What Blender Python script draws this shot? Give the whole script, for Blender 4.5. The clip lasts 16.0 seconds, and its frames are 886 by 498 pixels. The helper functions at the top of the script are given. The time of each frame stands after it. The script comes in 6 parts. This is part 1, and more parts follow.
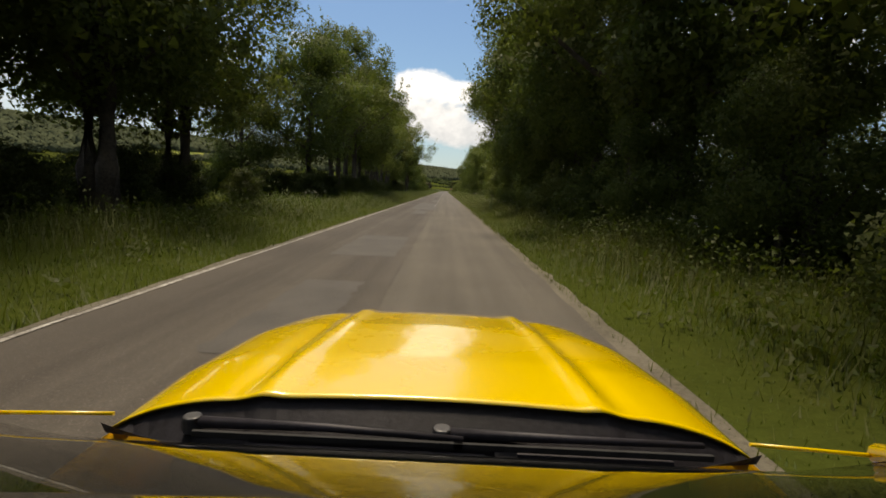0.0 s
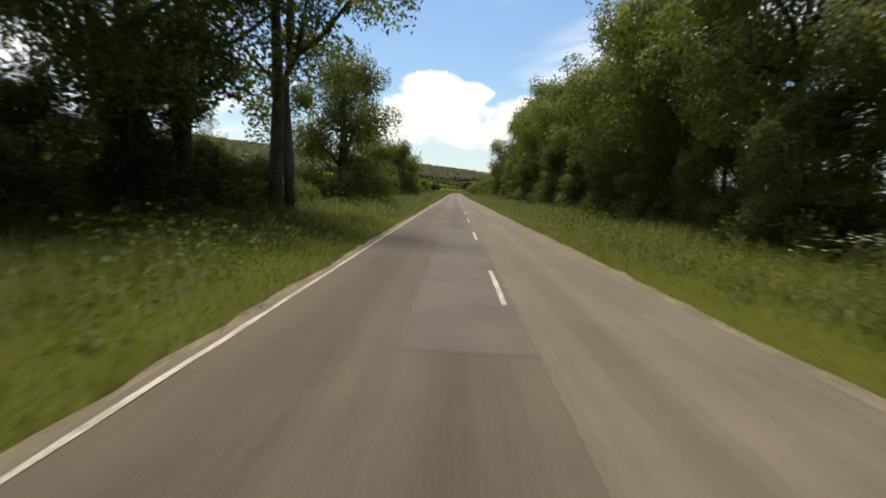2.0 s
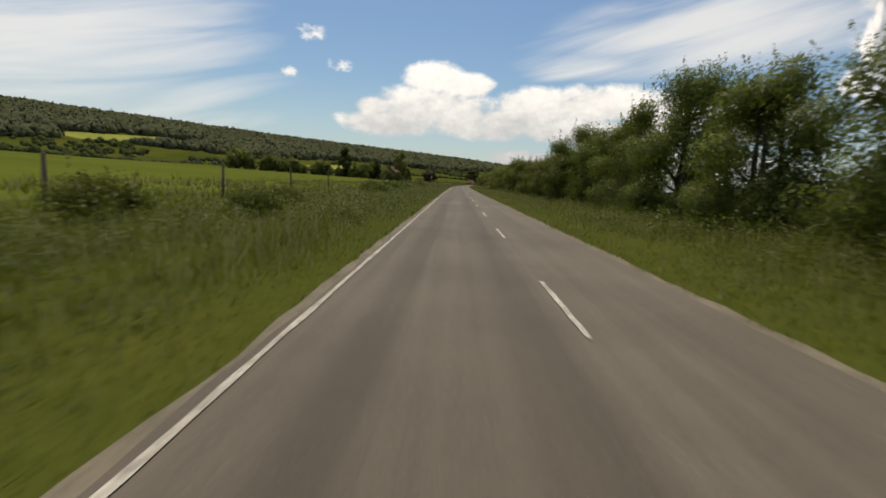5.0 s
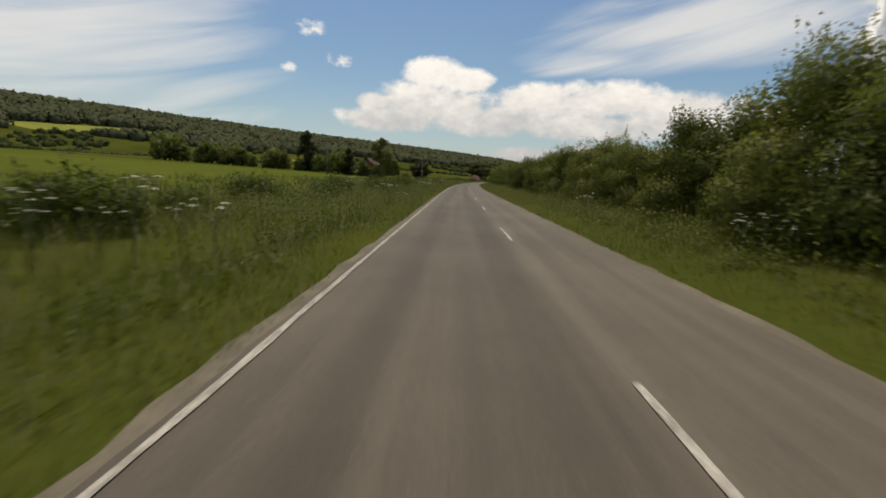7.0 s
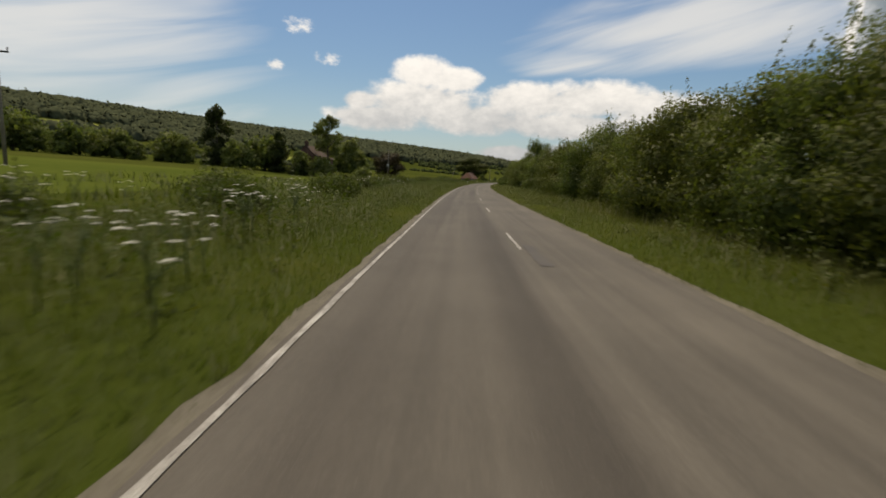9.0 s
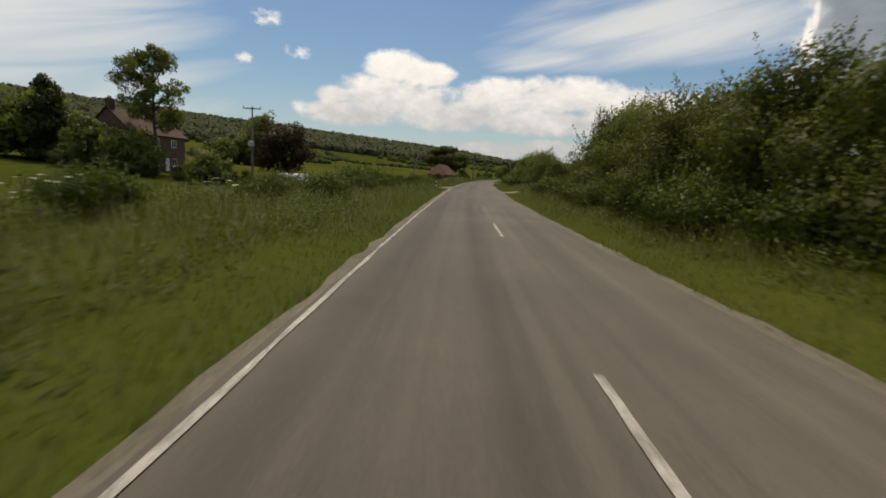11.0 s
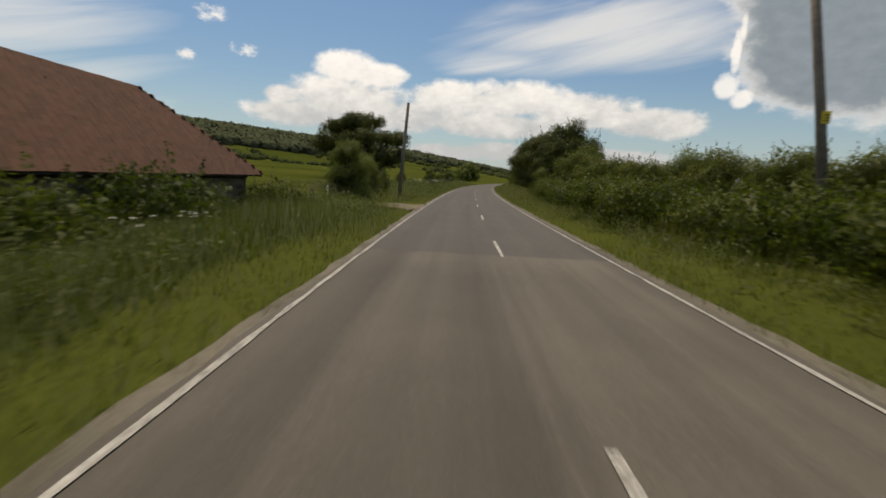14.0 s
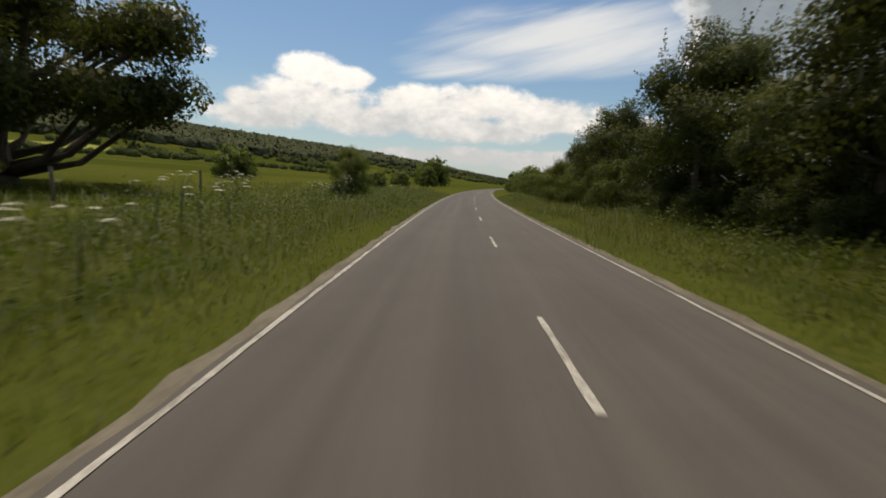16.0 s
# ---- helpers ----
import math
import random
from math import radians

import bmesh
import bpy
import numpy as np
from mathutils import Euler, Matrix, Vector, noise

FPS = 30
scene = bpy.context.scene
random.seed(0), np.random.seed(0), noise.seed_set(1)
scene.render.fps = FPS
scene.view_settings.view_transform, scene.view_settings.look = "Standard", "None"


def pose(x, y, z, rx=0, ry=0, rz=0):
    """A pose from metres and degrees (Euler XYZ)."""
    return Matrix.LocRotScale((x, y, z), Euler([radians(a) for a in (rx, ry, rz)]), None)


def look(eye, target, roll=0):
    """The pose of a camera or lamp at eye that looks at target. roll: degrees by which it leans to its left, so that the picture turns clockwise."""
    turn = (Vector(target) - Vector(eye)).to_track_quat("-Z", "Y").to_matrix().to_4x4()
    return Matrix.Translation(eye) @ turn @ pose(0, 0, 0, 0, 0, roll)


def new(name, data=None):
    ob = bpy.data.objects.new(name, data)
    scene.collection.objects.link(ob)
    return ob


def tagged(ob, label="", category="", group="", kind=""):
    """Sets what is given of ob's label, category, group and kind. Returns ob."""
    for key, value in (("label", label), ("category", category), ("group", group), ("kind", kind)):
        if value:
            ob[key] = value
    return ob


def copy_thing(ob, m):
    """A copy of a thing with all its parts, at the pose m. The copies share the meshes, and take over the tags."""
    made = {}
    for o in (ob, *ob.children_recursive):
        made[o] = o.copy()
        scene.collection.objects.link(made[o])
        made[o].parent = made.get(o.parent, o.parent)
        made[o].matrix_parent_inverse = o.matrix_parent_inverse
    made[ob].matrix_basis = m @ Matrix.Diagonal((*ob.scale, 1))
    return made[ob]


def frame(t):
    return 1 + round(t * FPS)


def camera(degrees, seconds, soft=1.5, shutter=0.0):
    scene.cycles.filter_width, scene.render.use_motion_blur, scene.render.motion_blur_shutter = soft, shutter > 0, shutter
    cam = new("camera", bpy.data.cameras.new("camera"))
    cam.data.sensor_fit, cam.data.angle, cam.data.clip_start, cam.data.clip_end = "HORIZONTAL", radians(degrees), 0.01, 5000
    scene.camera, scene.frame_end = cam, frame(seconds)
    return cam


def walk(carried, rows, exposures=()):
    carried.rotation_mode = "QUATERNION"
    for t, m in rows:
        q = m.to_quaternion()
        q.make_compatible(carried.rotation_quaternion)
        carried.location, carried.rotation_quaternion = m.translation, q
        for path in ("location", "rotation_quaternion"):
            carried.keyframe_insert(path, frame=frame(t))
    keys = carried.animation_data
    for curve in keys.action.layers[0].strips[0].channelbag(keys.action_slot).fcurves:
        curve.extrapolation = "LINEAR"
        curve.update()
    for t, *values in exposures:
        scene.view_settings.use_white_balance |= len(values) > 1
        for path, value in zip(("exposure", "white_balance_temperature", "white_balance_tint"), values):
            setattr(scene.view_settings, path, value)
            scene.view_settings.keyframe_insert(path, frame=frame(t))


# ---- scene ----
cam = camera(86.0, 16.0, soft=1.7, shutter=0.085)
PATH = [
    (0, (0.975, 0.000, 1.38), (0.968, 19.845, -1.103), 2.8),
    (0.03333, (0.974, 0.018, 1.38), (0.967, 19.864, -1.103), 2.8),
    (0.06667, (0.953, 1.343, 1.38), (0.919, 21.188, -1.104), 2.8),
    (0.1, (0.932, 2.668, 1.38), (0.870, 22.513, -1.106), 2.8),
    (0.1333, (0.910, 3.993, 1.38), (0.822, 23.838, -1.107), 2.8),
    (0.2, (0.867, 6.643, 1.38), (0.725, 26.487, -1.109), 2.8),
    (0.3, (0.803, 10.618, 1.38), (0.580, 30.461, -1.112), 2.8),
    (0.5, (0.675, 18.568, 1.38), (0.289, 38.407, -1.118), 2.8),
    (1, (0.233, 38.442, 1.38), (-0.059, 58.299, -0.989), 2.8),
    (1.5, (-0.181, 58.317, 1.38), (-0.627, 78.172, -0.980), 2.8),
    (2, (-0.481, 78.191, 1.38), (-0.882, 98.037, -1.062), 2.8),
    (2.5, (-0.637, 98.000, 1.38), (-0.852, 117.850, -1.053), 2.8),
    (3, (-0.730, 117.600, 1.38), (-1.121, 137.424, -1.236), 2.8),
    (3.5, (-0.828, 137.147, 1.38), (-1.217, 156.957, -1.340), 2.8),
    (4, (-0.947, 156.587, 1.38), (-1.453, 176.396, -1.336), 2.8),
    (4.5, (-1.034, 175.922, 1.38), (-1.512, 195.724, -1.382), 2.8),
    (5, (-1.079, 195.150, 1.38), (-1.529, 214.947, -1.429), 2.8),
    (5.5, (-1.124, 214.272, 1.38), (-1.546, 234.063, -1.475), 2.8),
    (6, (-1.169, 233.287, 1.38), (-1.563, 253.072, -1.522), 2.8),
    (6.5, (-1.178, 252.197, 1.38), (-1.544, 271.975, -1.568), 2.8),
    (7, (-1.119, 271.000, 1.38), (-1.555, 290.773, -1.593), 2.8),
    (7.5, (-1.075, 289.658, 1.38), (-1.485, 309.413, -1.712), 2.8),
    (8, (-1.057, 308.132, 1.38), (-1.309, 327.912, -1.565), 2.8),
    (8.5, (-0.905, 326.420, 1.38), (-1.130, 346.183, -1.682), 2.8),
    (9, (-0.544, 344.521, 1.38), (-0.519, 364.296, -1.617), 2.8),
    (9.5, (0.028, 362.443, 1.38), (0.324, 382.210, -1.648), 2.8),
    (10, (0.828, 380.188, 1.38), (1.395, 399.945, -1.679), 2.8),
    (10.5, (1.862, 397.754, 1.38), (2.699, 417.497, -1.710), 2.8),
    (11, (3.128, 415.137, 1.38), (4.235, 434.861, -1.741), 2.8),
    (11.5, (4.635, 432.335, 1.38), (6.011, 452.038, -1.772), 2.8),
    (12, (6.392, 449.341, 1.38), (8.174, 469.039, -1.591), 2.8),
    (12.5, (8.384, 466.173, 1.38), (10.526, 485.857, -1.436), 2.8),
    (13, (10.614, 482.848, 1.38), (12.895, 502.502, -1.538), 2.8),
    (13.5, (13.111, 499.360, 1.38), (15.791, 518.968, -1.505), 2.8),
    (14, (15.836, 515.707, 1.38), (18.832, 535.259, -1.582), 2.8),
    (14.5, (18.772, 531.956, 1.38), (22.096, 551.456, -1.571), 2.8),
    (15, (21.982, 548.153, 1.38), (25.592, 567.587, -1.668), 2.8),
    (15.5, (25.464, 564.293, 1.38), (29.511, 583.676, -1.437), 2.8),
    (16, (29.208, 580.375, 1.38), (33.569, 599.699, -1.369), 2.8),
]
walk(cam, [(t, look(eye, target, roll)) for t, eye, target, roll in PATH],
     exposures=[(0.0, 0.55, 7900, 13), (0.6, 0.36, 7900, 13), (1.0, 0.42, 7900, 13), (1.5, 0.75, 7900, 13), (2.0, 0.95, 7900, 13), (3.0, 0.85, 7900, 13), (4.0, 0.6, 7900, 13), (6.3, 0.2, 7900, 13), (15.0, 0.2, 7900, 13), (16.0, 0.34, 7900, 13)])

# ---- sky and sun ----
SUN_AZ, SUN_EL = radians(-12), radians(64)
sun = new("sun", bpy.data.lights.new("sun", "SUN"))
sun.data.energy, sun.data.angle, sun.data.color = 2.9, radians(14), (1.0, 0.93, 0.80)
toward = Vector((math.sin(SUN_AZ) * math.cos(SUN_EL), math.cos(SUN_AZ) * math.cos(SUN_EL), math.sin(SUN_EL)))
sun.rotation_mode = "QUATERNION"
sun.rotation_quaternion = toward.to_track_quat("Z", "Y")
sun.location = (0, 0, 60)


class Nodes:
    """Short hand for node trees."""

    def __init__(self, tree):
        self.t = tree
        tree.nodes.clear()

    def put(self, sock, v):
        if isinstance(v, bpy.types.NodeSocket):
            self.t.links.new(v, sock)
        else:
            sock.default_value = v

    def math(self, op, a, b=0.0, c=0.0, clamp=False):
        node = self.t.nodes.new("ShaderNodeMath")
        node.operation, node.use_clamp = op, clamp
        self.put(node.inputs[0], a), self.put(node.inputs[1], b), self.put(node.inputs[2], c)
        return node.outputs[0]

    def vmath(self, op, a, b=(0, 0, 0)):
        node = self.t.nodes.new("ShaderNodeVectorMath")
        node.operation = op
        self.put(node.inputs[0], a), self.put(node.inputs[1], b)
        return node.outputs[0]

    def noise(self, vec, scale, detail=4.0, rough=0.55, distort=0.0):
        node = self.t.nodes.new("ShaderNodeTexNoise")
        if vec is not None:
            self.put(node.inputs["Vector"], vec)
        node.inputs["Scale"].default_value, node.inputs["Detail"].default_value = scale, detail
        node.inputs["Roughness"].default_value, node.inputs["Distortion"].default_value = rough, distort
        return node.outputs[0]

    def ramp(self, v, a, b, lo=0.0, hi=1.0, smooth=True):
        node = self.t.nodes.new("ShaderNodeMapRange")
        node.interpolation_type = "SMOOTHSTEP" if smooth else "LINEAR"
        self.put(node.inputs[0], v)
        for i, x in zip((1, 2, 3, 4), (a, b, lo, hi)):
            node.inputs[i].default_value = x
        return node.outputs[0]

    def mix(self, f, a, b, blend="MIX"):
        node = self.t.nodes.new("ShaderNodeMix")
        node.data_type, node.blend_type = "RGBA", blend
        self.put(node.inputs[0], f)
        self.put(node.inputs[6], a if not isinstance(a, tuple) else (*a[:3], 1))
        self.put(node.inputs[7], b if not isinstance(b, tuple) else (*b[:3], 1))
        return node.outputs[2]

    def pos(self):
        return self.t.nodes.new("ShaderNodeNewGeometry").outputs["Position"]

    def obj(self):
        return self.t.nodes.new("ShaderNodeTexCoord").outputs["Object"]

    def rand(self):
        return self.t.nodes.new("ShaderNodeObjectInfo").outputs["Random"]

    def island(self):
        return self.t.nodes.new("ShaderNodeNewGeometry").outputs["Random Per Island"]


world = bpy.data.worlds.new("sky")
scene.world = world
world.use_nodes = True
w = Nodes(world.node_tree)
sky = world.node_tree.nodes.new("ShaderNodeTexSky")
sky.sky_type, sky.sun_disc = "NISHITA", False
sky.sun_elevation, sky.sun_rotation, sky.air_density, sky.dust_density = SUN_EL, SUN_AZ, 1.3, 0.6
sky.ozone_density = 2.0
# directions as azimuth (right of the y axis) and elevation, in degrees
way = world.node_tree.nodes.new("ShaderNodeTexCoord").outputs["Generated"]
sep = world.node_tree.nodes.new("ShaderNodeSeparateXYZ")
world.node_tree.links.new(way, sep.inputs[0])
az = w.math("MULTIPLY", w.math("ARCTAN2", sep.outputs[0], sep.outputs[1]), 57.2958)
el = w.math("MULTIPLY", w.math("ARCSINE", sep.outputs[2]), 57.2958)
flat = world.node_tree.nodes.new("ShaderNodeCombineXYZ")
w.put(flat.inputs[0], az), w.put(flat.inputs[1], w.math("MULTIPLY", el, 1.5))
puff = w.noise(flat.outputs[0], 0.16, 5.0, 0.58, 0.3)
fine = w.noise(flat.outputs[0], 0.6, 5.0, 0.6, 0.0)
billow = w.math("ADD", w.math("MULTIPLY", w.math("SUBTRACT", puff, 0.5), 1.9), w.math("MULTIPLY", w.math("SUBTRACT", fine, 0.5), 0.9))


def heap(rows):
    """The largest of a set of soft ellipses: azimuth, elevation, half width, half height."""
    out = None
    for a, e, ra, re in rows:
        u = w.math("DIVIDE", w.math("SUBTRACT", az, a), ra)
        v = w.math("DIVIDE", w.math("SUBTRACT", el, e), re)
        r = w.math("SUBTRACT", 1.0, w.math("ADD", w.math("MULTIPLY", u, u), w.math("MULTIPLY", v, v)))
        r = w.math("MAXIMUM", r, -1.5)
        out = r if out is None else w.math("SMOOTH_MAX", out, r, 0.4)
    return out


cumulus = heap([(-3.2, 11.6, 3.8, 2.0), (0.8, 11.0, 3.2, 1.5), (-10.3, 8.2, 2.2, 1.1), (-3, 8.4, 8.0, 2.6), (-8, 6.4, 6.0, 1.6), (4, 6.8, 9.0, 2.0), (9, 9.0, 6.0, 2.2), (16, 9.2, 7.0, 2.3), (24, 8.0, 7.0, 2.4), (31, 6.8, 6.0, 1.8), (15, 6.2, 10, 1.6),
                (8, 3.0, 5.0, 1.1), (15, 3.3, 6.0, 1.2), (25, 3.0, 9.0, 1.3), (-100, 12, 18, 6), (95, 14, 24, 7), (170, 12, 30, 6), (-150, 10, 20, 5)])
white = w.ramp(w.math("ADD", cumulus, billow), -0.14, 0.62)
tower = heap([(38.2, 13.6, 0.5, 2.6), (38.6, 15.6, 0.4, 1.4), (37.7, 10.5, 1.2, 1.3), (39.2, 9.0, 1.0, 1.0)])
tower = w.math("MULTIPLY", w.ramp(w.math("ADD", tower, w.math("MULTIPLY", billow, 1.3)), -0.1, 0.9), 0.75)
small = heap([(-17.2, 15.2, 2.2, 1.0), (-19.8, 11.1, 1.6, 0.8), (-13.8, 12.3, 2.0, 0.8)])
white = w.math("MAXIMUM", white, w.math("MULTIPLY", w.ramp(w.math("ADD", small, w.math("MULTIPLY", w.math("SUBTRACT", fine, 0.55), 4.0)), 0.1, 1.3), 0.9))
bank = heap([(47.6, 16, 10, 9.5), (46.2, 22, 10.5, 7), (60, 24, 14, 16), (72, 16, 20, 10)])
grey = w.ramp(w.math("ADD", bank, w.math("MULTIPLY", billow, 0.7)), -0.22, 0.26)
rim = w.ramp(w.math("ADD", bank, w.math("MULTIPLY", billow, 0.45)), 0.0, 0.40)
# thin high cloud, drawn out in streaks
streak = world.node_tree.nodes.new("ShaderNodeMapping")
w.put(streak.inputs["Vector"], flat.outputs[0])
streak.vector_type = "TEXTURE"
streak.inputs["Rotation"].default_value = (0, 0, radians(19))
streak.inputs["Scale"].default_value = (26, 5.0, 1)
wisp = w.noise(streak.outputs[0], 1.0, 4.5, 0.52, 0.6)
# the last row is unseen cloud overhead, added to brighten the shade
veil = heap([(-46, 13, 22, 13), (-70, 30, 30, 26), (25, 15.4, 17, 3.8), (14, 13.2, 8, 1.6), (0, 80, 400, 48)])
cirrus = w.math("MULTIPLY", w.ramp(w.math("ADD", wisp, w.math("MULTIPLY", veil, 0.28)), 0.36, 0.92), 0.80, clamp=True)
haze = w.ramp(el, -2.0, 12.0, 0.48, 0.0)
blue = w.mix(1.0, sky.outputs[0], (0.72, 0.96, 1.22), "MULTIPLY")
tone = w.mix(1.0, blue, (0.063, 0.063, 0.063), "MULTIPLY")
tone = w.mix(haze, tone, (0.42, 0.545, 0.71))
tone = w.mix(cirrus, tone, (0.64, 0.70, 0.76))
under = w.ramp(w.math("ADD", w.math("MULTIPLY", el, 0.09), w.math("ADD", w.math("MULTIPLY", fine, 0.7), w.math("MULTIPLY", puff, 1.1))), 1.1, 2.2)
tone = w.mix(white, tone, w.mix(under, (0.42, 0.475, 0.54), (0.80, 0.85, 0.90)))
tone = w.mix(grey, tone, w.mix(rim, (0.60, 0.66, 0.73), w.mix(fine, (0.15, 0.205, 0.265), (0.255, 0.325, 0.40))))
tone = w.mix(tower, tone, (0.86, 0.90, 0.94))
bg = world.node_tree.nodes.new("ShaderNodeBackground")
w.put(bg.inputs[0], tone)
bg.inputs[1].default_value = 1.0
out = world.node_tree.nodes.new("ShaderNodeOutputWorld")
world.node_tree.links.new(bg.outputs[0], out.inputs[0])

# ---- the road's line ----
HEAD = [(-400, 0), (271, 0), (290, 0.09), (308, 0.34), (326, 0.72), (344, 1.28), (362, 2.01), (380, 2.79), (415, 4.38), (449, 6.25), (483, 7.99), (516, 9.85), (549, 11.8), (582, 13.6), (640, 17), (720, 21), (800, 23), (4200, 23)]
_s = np.arange(-400, 4201.0)
_a = np.radians(np.interp(_s, *zip(*HEAD)))
_x = np.concatenate([[0], np.cumsum(np.sin(_a[:-1]))])
_y = np.concatenate([[0], np.cumsum(np.cos(_a[:-1]))])
_x -= np.interp(0, _s, _x)
_y -= np.interp(0, _s, _y)


def at(s, d):
    """The place s metres along the road and d to the right of its middle."""
    a = np.interp(s, _s, _a)
    return np.interp(s, _s, _x) + d * np.cos(a), np.interp(s, _s, _y) - d * np.sin(a)


def turn(s):
    """The road's heading at s, in degrees to the right."""
    return float(np.degrees(np.interp(s, _s, _a)))


RIDGE = [(-2646, -786, 153), (-1887, -49, 141), (-1541, 296, 127), (-1257, 654, 114), (-933, 1042, 101), (-560, 1461, 83), (-47, 1981, 68), (315, 2454, 27), (634, 2937, 3), (1000, 3400, 1)]


def hill(x, y):
    """The height of the hill, and how near to its crest a place is (1 on the crest)."""
    x, y = np.asarray(x, float), np.asarray(y, float)
    best, top = np.full(x.shape, 1e9), np.zeros(x.shape)
    for (ax, ay, ah), (bx, by, bh) in zip(RIDGE, RIDGE[1:]):
        ux, uy = bx - ax, by - ay
        k = np.clip(((x - ax) * ux + (y - ay) * uy) / (ux * ux + uy * uy), 0, 1)
        r = np.hypot(x - ax - k * ux, y - ay - k * uy)
        near = r < best
        best, top = np.where(near, r, best), np.where(near, ah + k * (bh - ah), top)
    k = np.clip(1 - best / 640, 0, 1)
    return top * k * k * (3 - 2 * k), k


def lie(s, d, x, y):
    """The height of the ground."""
    s, d = np.asarray(s, float), np.asarray(d, float)
    off = np.abs(d)
    verge = 0.24 * np.clip((off - 2.45) / 2.6, 0, 1)
    bumps = 0.10 * np.sin(0.31 * s + 1.3 * off) * np.sin(0.17 * s - 0.6 * off) * np.clip((off - 3.2) / 3, 0, 1)
    left = np.where(d < 0, 1.0, 0.0)
    slope = np.interp(s, [-400, 120, 250, 430, 520, 900], [0.035, 0.045, 0.036, 0.024, 0.026, 0.036])
    rise = left * slope * np.clip(off - np.interp(s, [380, 450, 560, 620], [9, 40, 40, 12]), 0, 230)
    dip = -left * np.clip((off - 3.0) / 9, 0, 1) * np.clip((70 - off) / 30, 0, 1) * np.interp(s, [435, 466, 496, 510, 530, 560], [0, 1.6, 1.6, 0.75, 0.75, 0])
    hollow = -0.30 * np.exp(-0.5 * ((s - 540.5) / 3.2) ** 2 - 0.5 * ((d + 8.0) / 2.2) ** 2)
    return verge + bumps + rise + dip + hollow + hill(x, y)[0] - 0.03


def ground_z(s, d):
    x, y = at(s, d)
    return float(lie(s, d, x, y))


def spot(s, d, rz=0.0, scale=1.0, dz=0.0):
    """A pose on the ground, turned rz degrees from the road's direction."""
    x, y = at(s, d)
    return pose(float(x), float(y), ground_z(s, d) + dz, 0, 0, rz - turn(s)) @ Matrix.Scale(scale, 4)

# ---- materials ----


def material(name, build, rough=0.8, metal=0.0, spec=0.3, coat=0.0):
    """A material of one Principled surface: build(nodes) returns colour, roughness and relief (or None)."""
    m = bpy.data.materials.new(name)
    m.use_nodes = True
    n = Nodes(m.node_tree)
    out = n.t.nodes.new("ShaderNodeOutputMaterial")
    p = n.t.nodes.new("ShaderNodeBsdfPrincipled")
    n.t.links.new(p.outputs[0], out.inputs[0])
    colour, r, relief = build(n)
    n.put(p.inputs["Base Color"], colour if not isinstance(colour, tuple) else (*colour, 1))
    n.put(p.inputs["Roughness"], rough if r is None else r)
    p.inputs["Metallic"].default_value, p.inputs["Specular IOR Level"].default_value = metal, spec
    p.inputs["Coat Weight"].default_value, p.inputs["Coat Roughness"].default_value = coat, 0.03
    if relief is not None:
        bump = n.t.nodes.new("ShaderNodeBump")
        bump.inputs["Strength"].default_value, bump.inputs["Distance"].default_value = relief[1], relief[2]
        n.put(bump.inputs["Height"], relief[0])
        n.t.links.new(bump.outputs[0], p.inputs["Normal"])
    return m


def two_scale(dark, light, big=0.6, small=12.0, relief=0.01, strength=0.5, where="obj", rough=None):
    """Colour that drifts at one scale and is grained at another."""

    def build(n):
        v = n.obj() if where == "obj" else n.pos()
        a, b = n.noise(v, big, 4.0), n.noise(v, small, 6.0, 0.65)
        f = n.math("ADD", n.math("MULTIPLY", a, 0.6), n.math("MULTIPLY", b, 0.6))
        f = n.ramp(f, 0.35, 0.85)
        return n.mix(f, dark, light), (None if rough is None else n.ramp(b, 0.2, 0.8, *rough)), (b, strength, relief)

    return build


def leafy(name, dark, light, warm, through_it=0.32):
    """Leaves: they pass some light, and differ from tree to tree, clump to clump and leaf to leaf."""
    m = bpy.data.materials.new(name)
    m.use_nodes = True
    n = Nodes(m.node_tree)
    out = n.t.nodes.new("ShaderNodeOutputMaterial")
    r1, r2, r3 = n.rand(), n.island(), n.noise(n.pos(), 0.55, 3.0)
    f = n.math("ADD", n.math("MULTIPLY", r2, 0.38), n.math("MULTIPLY", n.ramp(r3, 0.3, 0.7), 0.62))
    c = n.mix(f, dark, light)
    c = n.mix(n.math("MULTIPLY", n.math("POWER", r1, 1.5), 0.55), c, warm)
    c = n.mix(n.math("MULTIPLY", n.math("GREATER_THAN", r2, 0.94), 0.6), c, warm)
    d = n.t.nodes.new("ShaderNodeBsdfPrincipled")
    n.put(d.inputs["Base Color"], c)
    d.inputs["Roughness"].default_value, d.inputs["Specular IOR Level"].default_value = 0.58, 0.16
    t = n.t.nodes.new("ShaderNodeBsdfTranslucent")
    n.put(t.inputs[0], n.mix(1.0, c, (1.15, 1.25, 0.6), "MULTIPLY"))
    x = n.t.nodes.new("ShaderNodeMixShader")
    x.inputs[0].default_value = through_it
    n.t.links.new(d.outputs[0], x.inputs[1])
    n.t.links.new(t.outputs[0], x.inputs[2])
    n.t.links.new(x.outputs[0], out.inputs[0])
    return m


